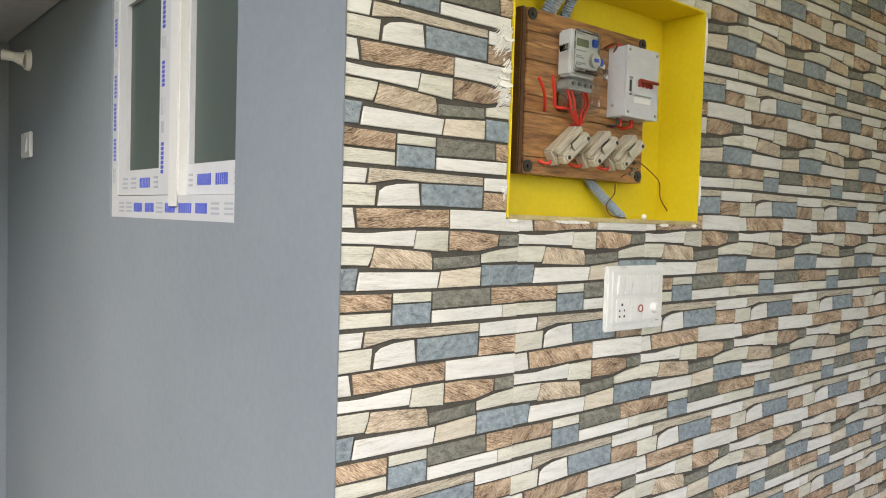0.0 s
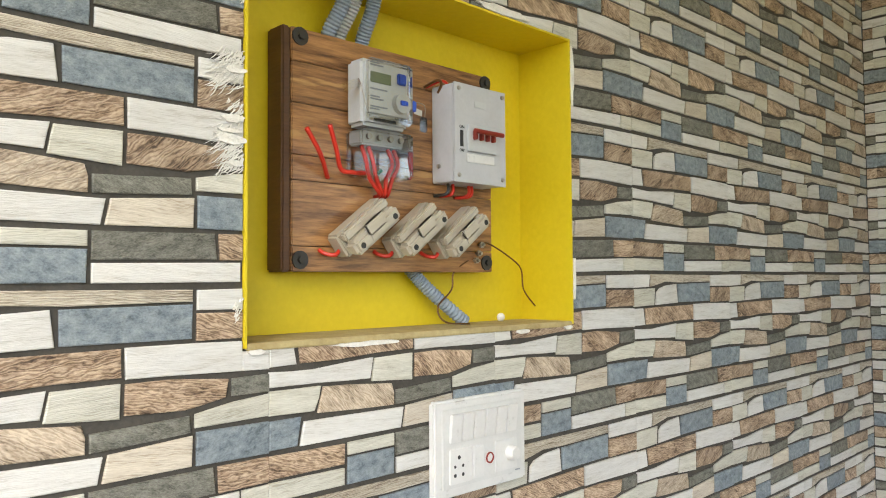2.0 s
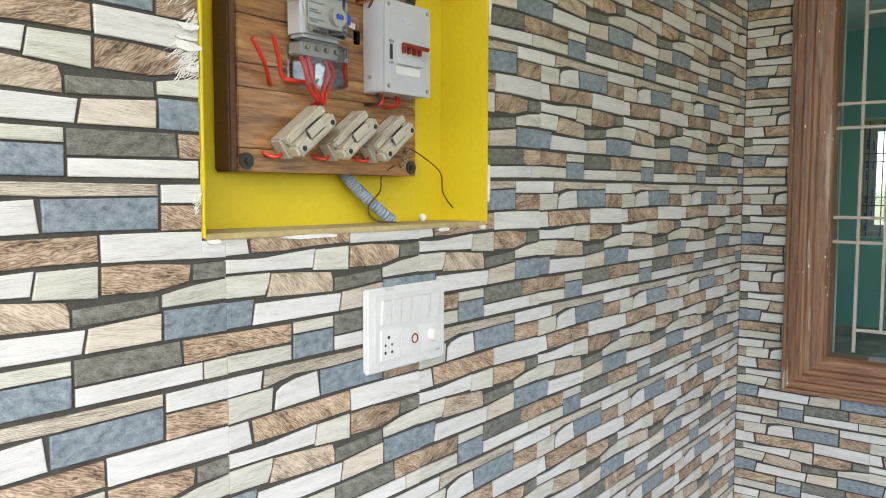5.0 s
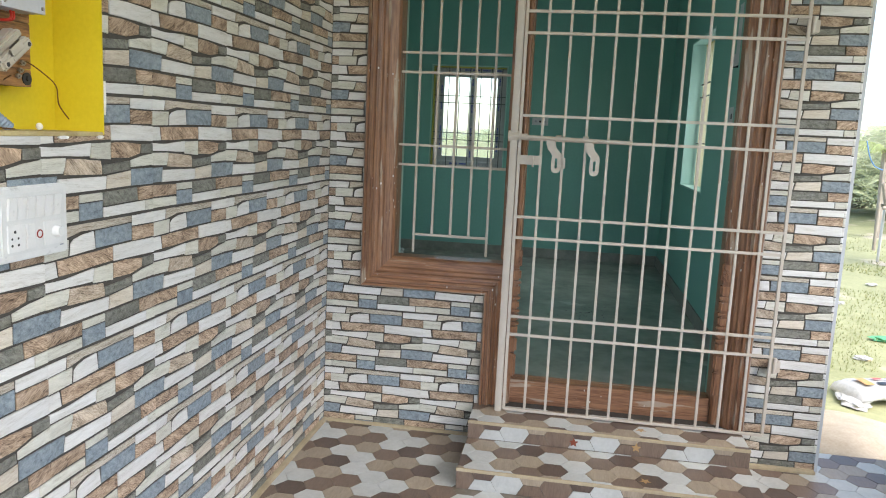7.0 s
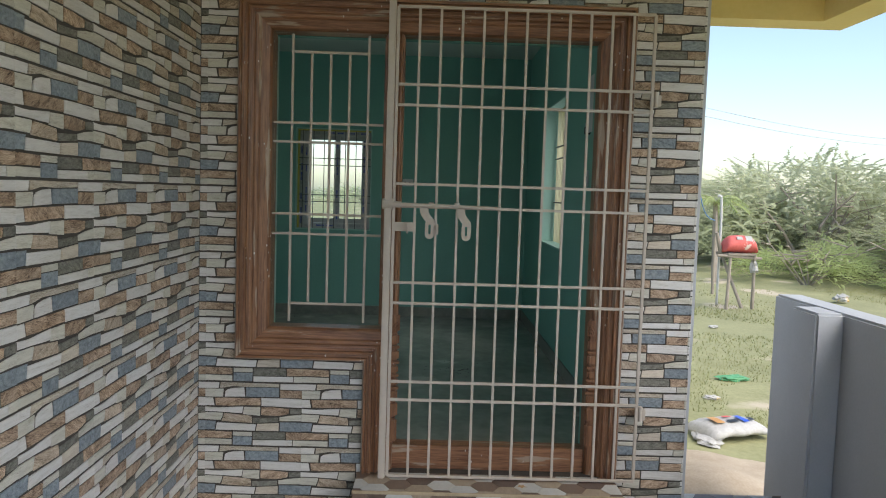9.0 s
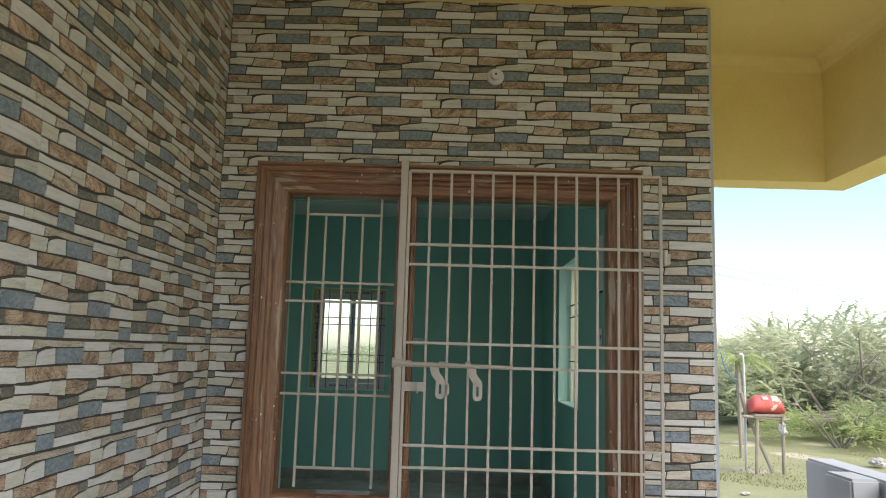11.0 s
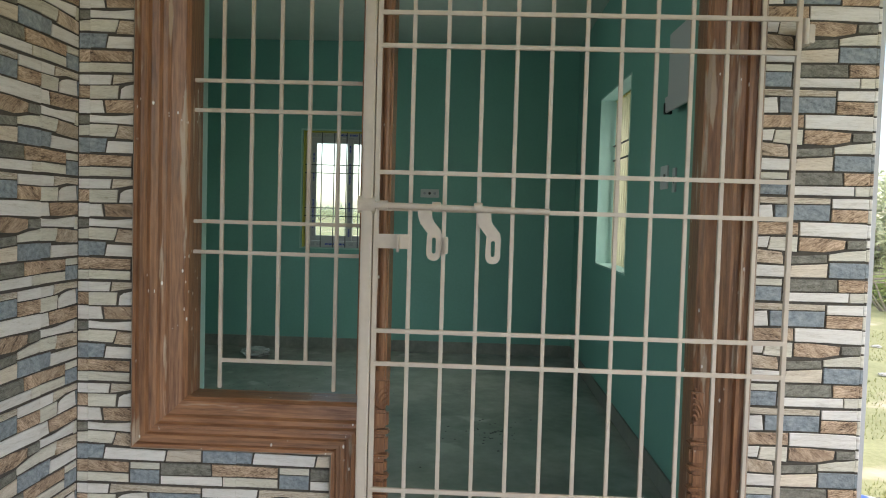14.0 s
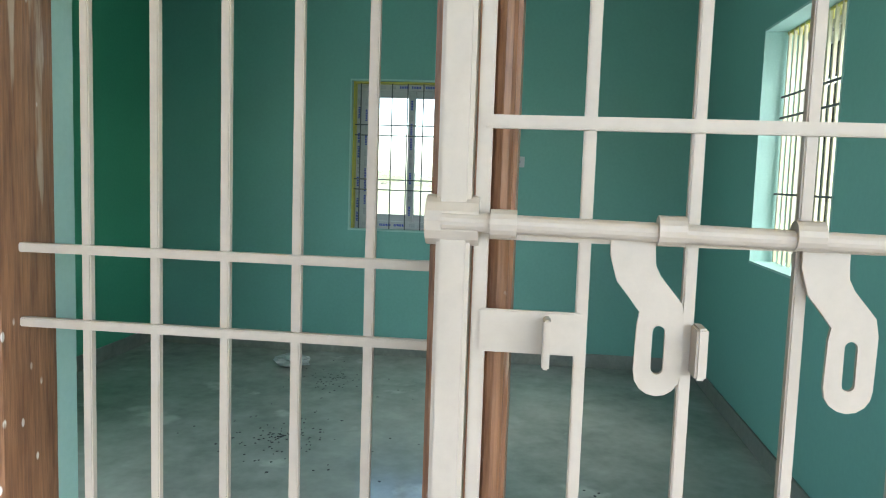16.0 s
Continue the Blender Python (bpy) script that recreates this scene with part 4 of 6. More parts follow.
gwin = thing("window_1", (WEST + 0.05, 2.04, 1.40), "white uPVC sliding window still in printed wrapper film", "window", kind="structure")
Y0, Y1, Z0, Z1 = 1.553, 2.43, 1.375, 2.09
XF = WEST + 0.006
fr = part("window_frame", wall_panels("y", XF, XF + 0.06, Y0, Y1, Z0, Z1, [(Y0 + 0.012, Y1 - 0.045, Z0 + 0.062, Z1 - 0.05)]), M_FILM, gwin, "white frame in wrapper film")
film_marks(fr, True, Y0 + 0.02, Y1 - 0.03, Z0 + 0.030, XF, "y", 3, 0.045)
film_marks(fr, False, Z0 + 0.10, Z1 - 0.05, Y1 - 0.022, XF, "y", 4, 0.034)
s1 = part("sash", wall_panels("y", XF + 0.004, XF + 0.03, 1.97, Y1 - 0.045, Z0 + 0.064, Z1 - 0.052, [(2.045, Y1 - 0.115, Z0 + 0.135, Z1 - 0.1)]), M_FILM, gwin, "sliding sash in wrapper film")
film_marks(s1, True, 2.05, Y1 - 0.08, Z0 + 0.098, XF + 0.004, "y", 5, 0.05)
film_marks(s1, False, Z0 + 0.12, Z1 - 0.06, 2.02, XF + 0.004, "y", 6, 0.034)
part("meeting_stile", box(XF - 0.004, XF + 0.03, 1.893, 1.955, Z0 + 0.030, Z1 - 0.05, 0.004), M_UPVC, gwin, "bare white meeting stile")
s2 = part("sash", wall_panels("y", XF + 0.02, XF + 0.045, Y0 + 0.012, 1.892, Z0 + 0.064, Z1 - 0.052, [(Y0 + 0.03, 1.878, Z0 + 0.14, Z1 - 0.1)]), M_FILM, gwin, "sliding sash in wrapper film")
film_marks(s2, True, Y0 + 0.03, 1.88, Z0 + 0.10, XF + 0.02, "y", 7, 0.05)
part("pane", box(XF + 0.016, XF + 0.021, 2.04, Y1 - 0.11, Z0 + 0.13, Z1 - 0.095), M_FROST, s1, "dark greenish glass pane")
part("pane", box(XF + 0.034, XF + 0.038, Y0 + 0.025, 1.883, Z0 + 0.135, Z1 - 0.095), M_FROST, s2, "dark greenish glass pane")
# no room here: a solid block with the indoor gloom as its colour
structure("window_backing", box(WEST + 0.075, WEST + 0.22, Y0, Y1, Z0, Z1), M_FROST, "dark block standing in for the dim room behind the sliding window", "backing")

hold = thing("lamp_holder", (WEST, 3.53, 1.955), "white angled bulb holder with no bulb on the grey wall", "lamp holder")
part("rose", rod((WEST, 3.53, 2.0), (WEST - 0.018, 3.53, 2.0), 0.045, 0.040, 24), M_PLASTIC, hold)
part("neck", rod((WEST - 0.018, 3.53, 2.0), (WEST - 0.055, 3.545, 2.01), 0.030, 0.020, 20), M_PLASTIC, hold)
cup = part("cup", rod((WEST - 0.055, 3.545, 2.01), (WEST - 0.095, 3.56, 2.015), 0.019, 0.024, 20), M_PLASTIC, hold)
part("contact_ring", rod((WEST - 0.0955, 3.5602, 2.0151), (WEST - 0.097, 3.5604, 2.0153), 0.018, sides=16), M_COPPER, cup, "brass inside of the holder")
gsw = thing("wall_switch", (WEST, 3.54, 1.60), "white single rocker switch on the grey wall", "switch")
part("plate", box(WEST - 0.012, WEST, 3.46, 3.62, 1.60, 1.705, 0.004), M_PLASTIC, gsw)
part("rocker", box(WEST - 0.018, WEST - 0.011, 3.50, 3.58, 1.62, 1.685, 0.002, turn=Matrix.Rotation(radians(6), 4, "Y")), M_PLASTIC2, gsw)

# ---- carved door and window frame ----
M_STAIN = surface("cement_stained_wood", (0.20, 0.15, 0.115), (0.36, 0.31, 0.27), 18, rough=0.85, bump=0.5, vary=0.08)
PROFILE = [(0.0, 0.004), (0.0, -0.018), (0.006, -0.026), (0.016, -0.026), (0.019, -0.011), (0.030, -0.009), (0.033, -0.020), (0.044, -0.020), (0.048, -0.005),
           (0.060, -0.001), (0.063, -0.010), (0.072, -0.008), (0.078, 0.006), (0.090, 0.010), (0.098, 0.022), (0.135, 0.034), (0.145, 0.050), (0.145, 0.155), (0.05, 0.155)]
doorframe = thing("door_frame", (WALL_B, 0.05, LANDING), "carved brown varnished timber frame for door and side window, paint-spotted", "door frame", kind="structure")


def member(name, a, b, ia, ib, material):
    """A mitred length of the moulding between two outer corners; ia, ib: how the corners move inward per metre of width."""
    bm = bmesh.new()
    rows = []
    for (y, z), (dy, dz) in ((a, ia), (b, ib)):
        rows.append([bm.verts.new((WALL_B + dx, y + dy * w, z + dz * w)) for w, dx in PROFILE])
    for k in range(len(PROFILE) - 1):
        bm.faces.new((rows[0][k], rows[0][k + 1], rows[1][k + 1], rows[1][k]))
        if k < 2:
            bm.faces.ensure_lookup_table()
            bm.faces[-1].material_index = 1
    bm.faces.new(rows[0][::-1])
    bm.faces.new(rows[1])
    bmesh.ops.recalc_face_normals(bm, faces=bm.faces)
    return part(name, bm, [material, M_STAIN], doorframe)


Y0, Y1, YM, ZT, ZB = FRAME_Y0, FRAME_Y1, FRAME_YM, FRAME_T, FRAME_B
member("head", (Y1, ZT), (Y0, ZT), (-1, -1), (1, -1), M_TEAKH)
member("jamb", (Y1, ZB), (Y1, ZT), (-1, 1), (-1, -1), M_TEAK)
member("jamb", (Y0, LANDING), (Y0, ZT), (1, 0), (1, -1), M_TEAK)
member("sill", (YM, ZB), (Y1, ZB), (-1, 1), (-1, 1), M_TEAKH)
member("jamb", (YM, LANDING), (YM, ZB), (-1, 0), (-1, 1), M_TEAK)
part("mullion", box(WALL_B + 0.035, WALL_B + 0.155, 0.198, 0.290, 0.865, 2.228, 0.006), M_TEAK, doorframe)
part("mullion_bead", rod((WALL_B + 0.036, 0.214, 0.95), (WALL_B + 0.036, 0.214, 2.226), 0.012, sides=10), M_TEAK, doorframe)
part("mullion_bead", rod((WALL_B + 0.036, 0.268, 0.866), (WALL_B + 0.036, 0.268, 2.226), 0.010, sides=10), M_TEAK, doorframe)
part("threshold", box(WALL_B + 0.06, WALL_B + 0.155, -0.722, 0.212, LANDING, LANDING + 0.115, 0.004), M_TEAKH, doorframe)
part("jamb_bead", rod((WALL_B + 0.055, -0.728, 0.95), (WALL_B + 0.055, -0.728, 2.226), 0.012, sides=10), M_TEAK, doorframe)


def carving(y, s):
    """A carved stack on a door post: plinth, reeds, ring mouldings and a curled leaf."""
    x = WALL_B + 0.052
    for z0, z1, w in ((0.30, 0.42, 0.030), (0.425, 0.50, 0.033), (0.505, 0.56, 0.030), (0.575, 0.62, 0.032), (0.635, 0.68, 0.030), (0.70, 0.755, 0.034), (0.775, 0.83, 0.035)):
        part("carved_block", box(x - 0.028, x + 0.01, y - w / 2 - 0.006, y + w / 2 + 0.006, z0, z1, 0.009), M_TEAK, doorframe, "carved block")
    for z in (0.567, 0.628, 0.69, 0.765):
        part("ring_moulding", box(x - 0.034, x + 0.01, y - 0.028, y + 0.028, z - 0.006, z + 0.006, 0.005), M_TEAK, doorframe)
    for k in range(5):
        r = 0.012 + 0.009 * k
        pts = [(x - 0.030 + 0.002 * k, y - s * (0.02 - r * 0.8 * math.sin(a)), 0.835 + r * 1.5 * math.cos(a * 0.9) * 0.9 + 0.004 * k) for a in (j * 1.5 / 7 for j in range(8))]
        part("leaf_rib", tube(pts, 0.004, 6), M_TEAK, doorframe, "carved leaf rib")
    part("leaf_boss", box(x - 0.026, x + 0.01, y - 0.024, y + 0.024, 0.832, 0.93, 0.011), M_TEAK, doorframe, "carved leaf boss")


carving(0.212, 1)
carving(-0.735, -1)
# ---- grille of the side window ----
GX = 3.75
grille = thing("window_grille", (GX, 0.547, 0.865), "cream painted square-bar grille in the timber side window", "window grille", kind="structure")
B = 0.0058


def bar(name, a, b, parent, r=B, mat=None):
    """A square bar between two points along one axis."""
    lo, hi = Vector(map(min, a, b)), Vector(map(max, a, b))
    k = max(range(3), key=lambda i: hi[i] - lo[i])
    for i in range(3):
        if i != k:
            lo[i] -= r
            hi[i] += r
    return part(name, box(lo[0], hi[0], lo[1], hi[1], lo[2], hi[2], min(0.0015, r * 0.3)), mat or M_CREAM, parent)


for k in range(5):
    y = 0.725 - 0.0893 * k
    bar("upright", (GX, y, 0.865 if k in (0, 4) else 0.953), (GX, y, 2.226 if k in (0, 4) else 2.143), grille)
for z in (0.953, 2.143):
    bar("rail", (GX - 0.004, 0.368, z), (GX - 0.004, 0.725, z), grille)
for z in (1.288, 1.382, 1.722, 1.812):
    bar("rail", (GX - 0.006, 0.29, z), (GX - 0.006, 0.812, z), grille)

# ---- gate ----
TX = 3.588
gate = thing("metal_gate", (TX, -0.34, LANDING), "cream painted square-bar security gate, closed, with bolt and hasps", "gate")
for k in range(13):
    y = 0.226 - 0.0965 * k
    bar("stile" if k in (0, 12) else "upright", (TX, y, 0.178), (TX, y, 2.33), gate, 0.0068 if k in (0, 12) else 0.0058)
for z in (0.178, 0.54, 0.625, 0.992, 1.087, 1.436, 1.539, 1.894, 1.986, 2.33):
    bar("rail", (TX - 0.005, -0.932, z), (TX - 0.005, 0.226, z), gate, 0.0062)
for z in (0.50, 1.955):
    h = part("hinge", rod((TX, -0.95, z - 0.035), (TX, -0.95, z + 0.035), 0.009, sides=14), M_CREAM, gate, "welded barrel hinge")
    part("hinge_leaf", box(TX - 0.004, WALL_B + 0.001, -0.975, -0.950, z - 0.03, z + 0.02, 0.002), M_CREAM, h)
ZBOLT = 1.446
bolt = part("slide_bolt", rod((TX - 0.020, 0.262, ZBOLT), (TX - 0.020, -0.262, ZBOLT - 0.008), 0.0088, sides=16), M_CREAM, gate, "round slide bolt")
for y in (0.205, 0.055, -0.062):
    part("bolt_sleeve", rod((TX - 0.020, y + 0.012, ZBOLT - 0.001), (TX - 0.020, y - 0.012, ZBOLT - 0.001), 0.0135, sides=16), M_CREAM, gate, "welded sleeve")


def s_hasp(y, z):
    """An S-shaped flat hasp with a long slot, hanging from the bolt."""
    left = [(-0.020, 0.0), (-0.020, -0.026), (-0.013, -0.050), (0.000, -0.066), (0.009, -0.078), (0.007, -0.090), (0.006, -0.132)]
    foot = [(0.027 + 0.021 * math.cos(a), -0.134 + 0.021 * math.sin(a)) for a in (math.pi + k * math.pi / 8 for k in range(1, 9))]
    right = [(0.049, -0.084), (0.046, -0.068), (0.036, -0.056), (0.026, -0.044), (0.021, -0.034), (0.020, -0.020), (0.020, 0.0)]
    slot = [(0.027 + 0.0056 * math.cos(a), -0.095 + 0.0056 * math.sin(a)) for a in (k * math.pi / 6 for k in range(7))]
    slot += [(0.027 + 0.0056 * math.cos(a), -0.129 + 0.0056 * math.sin(a)) for a in (math.pi + k * math.pi / 6 for k in range(7))]
    place = Matrix.Translation((TX - 0.016, y, z)) @ Matrix(((0, 0, 1, 0), (-1, 0, 0, 0), (0, 1, 0, 0), (0, 0, 0, 1)))
    return plate(left + foot + right, slot, 0.005, place)


part("hasp", s_hasp(0.087, ZBOLT + 0.001), M_CREAM, gate, "S-shaped slotted hasp")
part("hasp", s_hasp(-0.080, ZBOLT - 0.004), M_CREAM, gate, "S-shaped slotted hasp")
lock = part("lock_tab", box(TX - 0.010, TX - 0.004, 0.130, 0.2255, 1.323, 1.364, 0.0015), M_CREAM, gate, "flat lock tab")
part("lock_eye", box(TX - 0.034, TX - 0.008, 0.158, 0.165, 1.314, 1.360, 0.0015), M_CREAM, lock, "upright lock eye")
part("staple", box(TX - 0.034, TX - 0.004, 0.0195, 0.0295, 1.313, 1.360, 0.002), M_CREAM, gate, "welded staple")

post = thing("gate_post", (TX, 0.246, LANDING), "cream painted steel tube post beside the gate", "post")
part("tube", box(TX - 0.018, TX + 0.018, 0.236, 0.268, LANDING, 2.388, 0.004), M_CREAM, post)
part("bolt_ring", rod((TX - 0.002, 0.278, ZBOLT), (TX - 0.002, 0.228, ZBOLT), 0.024, sides=16), M_CREAM, post, "welded bolt socket")
for z in (0.5, 2.1):
    part("fixing_lug", box(TX + 0.01, WALL_B + 0.03, 0.246, 0.256, z - 0.015, z + 0.015, 0.002), M_CREAM, post)

# ---- lamp rose over the door ----
lamp = thing("ceiling_rose", (WALL_B, -0.163, 2.785), "round white lamp holder on the tiled wall above the door", "lamp holder")
part("rose", rod((WALL_B + 0.002, -0.163, 2.822), (WALL_B - 0.016, -0.163, 2.822), 0.042, 0.036, 28), M_PLASTIC, lamp)
part("socket", rod((WALL_B - 0.016, -0.163, 2.822), (WALL_B - 0.052, -0.163, 2.818), 0.026, 0.022, 24), M_PLASTIC, lamp)
part("contact", rod((WALL_B - 0.052, -0.163, 2.818), (WALL_B - 0.053, -0.163, 2.818), 0.005, sides=10), M_BLACK, lamp, "dark contact hole")

# ---- room: windows and fittings ----
w2 = thing("window_2", (ROOM_X1 + 0.1, 1.10, 1.08), "white uPVC sliding window in printed film behind a thin grill", "window", kind="structure")
a0, a1, c0, c1 = 0.712, 1.488, 1.092, 2.138
X = ROOM_X1 + 0.11
f2 = part("window_frame", wall_panels("y", X, X + 0.06, a0, a1, c0, c1, [(a0 + 0.055, a1 - 0.055, c0 + 0.055, c1 - 0.055)]), M_FILM, w2, "frame in printed film")
film_marks(f2, False, c0 + 0.05, c1 - 0.05, a1 - 0.03, X, "y", 11, 0.03)
film_marks(f2, True, a0 + 0.05, a1 - 0.05, c1 - 0.03, X, "y", 12, 0.03)
film_marks(f2, True, a0 + 0.05, a1 - 0.05, c0 + 0.028, X, "y", 13, 0.03)
for u0, u1, dx in ((1.05, a1 - 0.055, 0.004), (a0 + 0.055, 1.10, 0.030)):
    sh = part("sash", wall_panels("y", X + dx, X + dx + 0.024, u0, u1, c0 + 0.057, c1 - 0.057, [(u0 + 0.05, u1 - 0.05, c0 + 0.105, c1 - 0.105)]), M_FILM, w2, "sash in printed film")
    film_marks(sh, False, c0 + 0.1, c1 - 0.1, u0 + 0.026, X + dx, "y", 14 + int(u0 * 10), 0.026)
    film_marks(sh, False, c0 + 0.1, c1 - 0.1, u1 - 0.026, X + dx, "y", 16 + int(u0 * 10), 0.026)
    pn = part("pane", box(X + dx + 0.010, X + dx + 0.014, u0 + 0.048, u1 - 0.048, c0 + 0.10, c1 - 0.10), M_PANE, sh, "clear pane")
    pn.visible_shadow = False
part("yellow_lining", box(X - 0.07, X - 0.001, a1 - 0.012, a1 - 0.001, c0, c1), M_LIME, w2, "yellowish lining strip")
part("yellow_lining", box(X - 0.07, X - 0.001, a0, a1 - 0.013, c1 - 0.012, c1 - 0.001), M_LIME, w2, "yellowish lining strip")
for k in range(7):
    bar("grill_upright", (X - 0.045, a0 + 0.05 + k * (a1 - a0 - 0.1) / 6, c0), (X - 0.045, a0 + 0.05 + k * (a1 - a0 - 0.1) / 6, c1), w2, 0.004, M_DARKBAR)
for fz in (0.27, 0.34, 0.64, 0.71):
    z = c0 + fz * (c1 - c0)
    bar("grill_rail", (X - 0.05, a0, z), (X - 0.05, a1, z), w2, 0.004, M_DARKBAR)

w3 = thing("window_3", (6.45, EAST_END + 0.1, 1.10), "side window with white uPVC sashes behind a pale upright grill", "window", kind="structure")
a0, a1, c0, c1 = 5.932, 6.968, 1.102, 2.268
Yw = EAST_END + 0.055
f3 = part("window_frame", wall_panels("x", Yw, Yw - 0.05, a0, a1, c0, c1, [(a0 + 0.05, a1 - 0.05, c0 + 0.05, c1 - 0.05)]), M_UPVC, w3)
for u0, u1, dy in ((a0 + 0.05, 6.49, 0.004), (6.43, a1 - 0.05, 0.028)):
    sh = part("sash", wall_panels("x", Yw - dy, Yw - dy - 0.02, u0, u1, c0 + 0.052, c1 - 0.052, [(u0 + 0.045, u1 - 0.045, c0 + 0.1, c1 - 0.1)]), M_UPVC, w3)
    pn = part("pane", box(u0 + 0.043, u1 - 0.043, Yw - dy - 0.012, Yw - dy - 0.008, c0 + 0.098, c1 - 0.098), M_PANE, sh, "clear pane")
    pn.visible_shadow = False
part("yellow_lining", box(a0, a1, Yw + 0.002, Yw + 0.08, c1 - 0.014, c1 - 0.002), M_LIME, w3, "yellowish lining strip")
for k in range(14):
    x = a0 + 0.03 + k * (a1 - a0 - 0.06) / 13
    bar("grill_upright", (x, Yw + 0.075, c0), (x, Yw + 0.075, c1), w3, 0.0075, M_GRILL)
for fz in (0.3, 0.63, 0.72):
    z = c0 + fz * (c1 - c0)
    bar("grill_rail", (a0, Yw + 0.086, z), (a1, Yw + 0.086, z), w3, 0.005, M_DARKBAR)

db = thing("distribution_board", (4.78, ROOM_Y0, 1.90), "grey metal distribution board with dark corner clips on the teal wall", "distribution board")
part("case", box(4.46, 4.88, ROOM_Y0, ROOM_Y0 + 0.05, 1.93, 2.25, 0.004), M_METERGREY, db)
part("lower_lid", box(4.46, 4.88, ROOM_Y0 + 0.05, ROOM_Y0 + 0.062, 1.90, 1.97, 0.003), M_BOXGREY, db, "pale lower lid")
for x in (4.465, 4.875):
    part("corner_clip", box(x - 0.010, x + 0.010, ROOM_Y0 + 0.03, ROOM_Y0 + 0.066, 1.895, 1.945, 0.003), M_BLACK, db, "dark corner clip")
for x, z, w in ((5.0, 1.57, 0.13), (4.86, 1.55, 0.05)):
    s = thing("room_switch_plate", (x, ROOM_Y0, z), "small grey unfinished switch box on the teal wall", "switch plate", "switch boxes on the side wall")
    part("plate", box(x, x + w, ROOM_Y0, ROOM_Y0 + 0.008, z, z + 0.11, 0.002), M_METERGREY, s)
    part("knockout", box(x + w * 0.25, x + w * 0.5, ROOM_Y0 + 0.0075, ROOM_Y0 + 0.0095, z + 0.04, z + 0.07), M_BLACK, s, "dark knockout")
sp = thing("socket_plate", (ROOM_X1, 0.34, 1.565), "grey metal switch box let into the far teal wall", "switch plate")
part("plate", box(ROOM_X1 - 0.006, ROOM_X1, 0.257, 0.421, 1.565, 1.64, 0.002), M_METERGREY, sp)
for y in (0.385, 0.34, 0.295):
    part("knockout", rod((ROOM_X1 - 0.0062, y, 1.603), (ROOM_X1 - 0.0072, y, 1.603), 0.012, sides=10), M_BLACK if y == 0.34 else M_GREYINK, sp, "round knockout")


def crumple(at, size, seed, mat, label, category, name):
    """A crumpled light sheet lying on the floor."""
    bm = bmesh.new()
    bmesh.ops.create_icosphere(bm, subdivisions=3, radius=1)
    for v in bm.verts:
        k = 1 + 0.5 * noise.noise(v.co * 2.3 + Vector((seed, 0, 0))) + 0.25 * noise.noise(v.co * 6)
        v.co = Vector((v.co.x * size[0] * k, v.co.y * size[1] * k, max(v.co.z, -0.6) * size[2] * k + size[2] * 0.6))
    low = min(v.co.z for v in bm.verts)
    bmesh.ops.translate(bm, verts=bm.verts, vec=Vector(at) - Vector((0, 0, low)))
    return single(name, bm, mat, at, label, category)


crumple((7.75, 1.75, ROOM_F), (0.09, 0.12, 0.045), 3, M_FILMCLEAR, "crumpled clear plastic film on the marble floor", "plastic film", "plastic_film")
crumple((5.66, 0.91, ROOM_F), (0.018, 0.022, 0.014), 9, M_BLACK, "small dark rag on the marble floor", "rag", "rag")


def specks(cx, cy, r, n, seed):
    rnd = random.Random(seed)
    vs, fs = [], []
    for _ in range(n):
        d, a = abs(rnd.gauss(0, r)), rnd.uniform(0, math.tau)
        x, y = cx + d * math.cos(a) * 1.2, cy + d * math.sin(a)
        s, t = rnd.uniform(0.004, 0.010), rnd.uniform(0, 3)
        k = len(vs)
        for j in range(4):
            vs.append((x + s * math.cos(t + j * 1.571) * (1.6 if j % 2 else 1), y + s * math.sin(t + j * 1.571), ROOM_F + 0.0008))
        vs.append((x, y, ROOM_F + 0.004))
        fs += [(k, k + 1, k + 4), (k + 1, k + 2, k + 4), (k + 2, k + 3, k + 4), (k + 3, k, k + 4)]
    me = bpy.data.meshes.new("floor_debris")
    me.from_pydata(vs, [], fs)
    me.materials.append(M_BLACK)
    return tagged(new("floor_debris", me), "scattered black crumbs on the marble floor", "debris", "", "stuff")


specks(6.40, 1.38, 0.16, 90, 1)
specks(7.50, 1.38, 0.17, 70, 2)
specks(5.75, -0.21, 0.14, 50, 3)
specks(6.3, 1.2, 0.9, 45, 4)

# ---- outdoors ----
def sand_heap():
    bm = bmesh.new()
    n = 34
    x0, x1, y0, y1 = 3.7, 7.2, -4.2, -1.36
    g = []
    for i in range(n + 1):
        row = []
        for j in range(n + 1):
            x, y = x0 + (x1 - x0) * i / n, y0 + (y1 - y0) * j / n
            d = math.hypot((x - 4.75) / 1.0, (y + 1.75) / 0.75)
            h = 0.16 * math.exp(-d * d * 1.4) + 0.05 * noise.noise(Vector((x * 2.2, y * 2.2, 1))) - 0.055
            if x < 3.95 and y > -2.1:
                h = min(h, 0.0)
            row.append(bm.verts.new((x, y, GROUND - 0.02 + h)))
        g.append(row)
    for i in range(n):
        for j in range(n):
            bm.faces.new((g[i][j], g[i + 1][j], g[i + 1][j + 1], g[i][j + 1]))
    return bm


tagged(part("sand_heap", sand_heap(), M_SANDPILE, smooth=True), "low heap of loose pale sand beside the porch", "sand heap", "", "stuff")


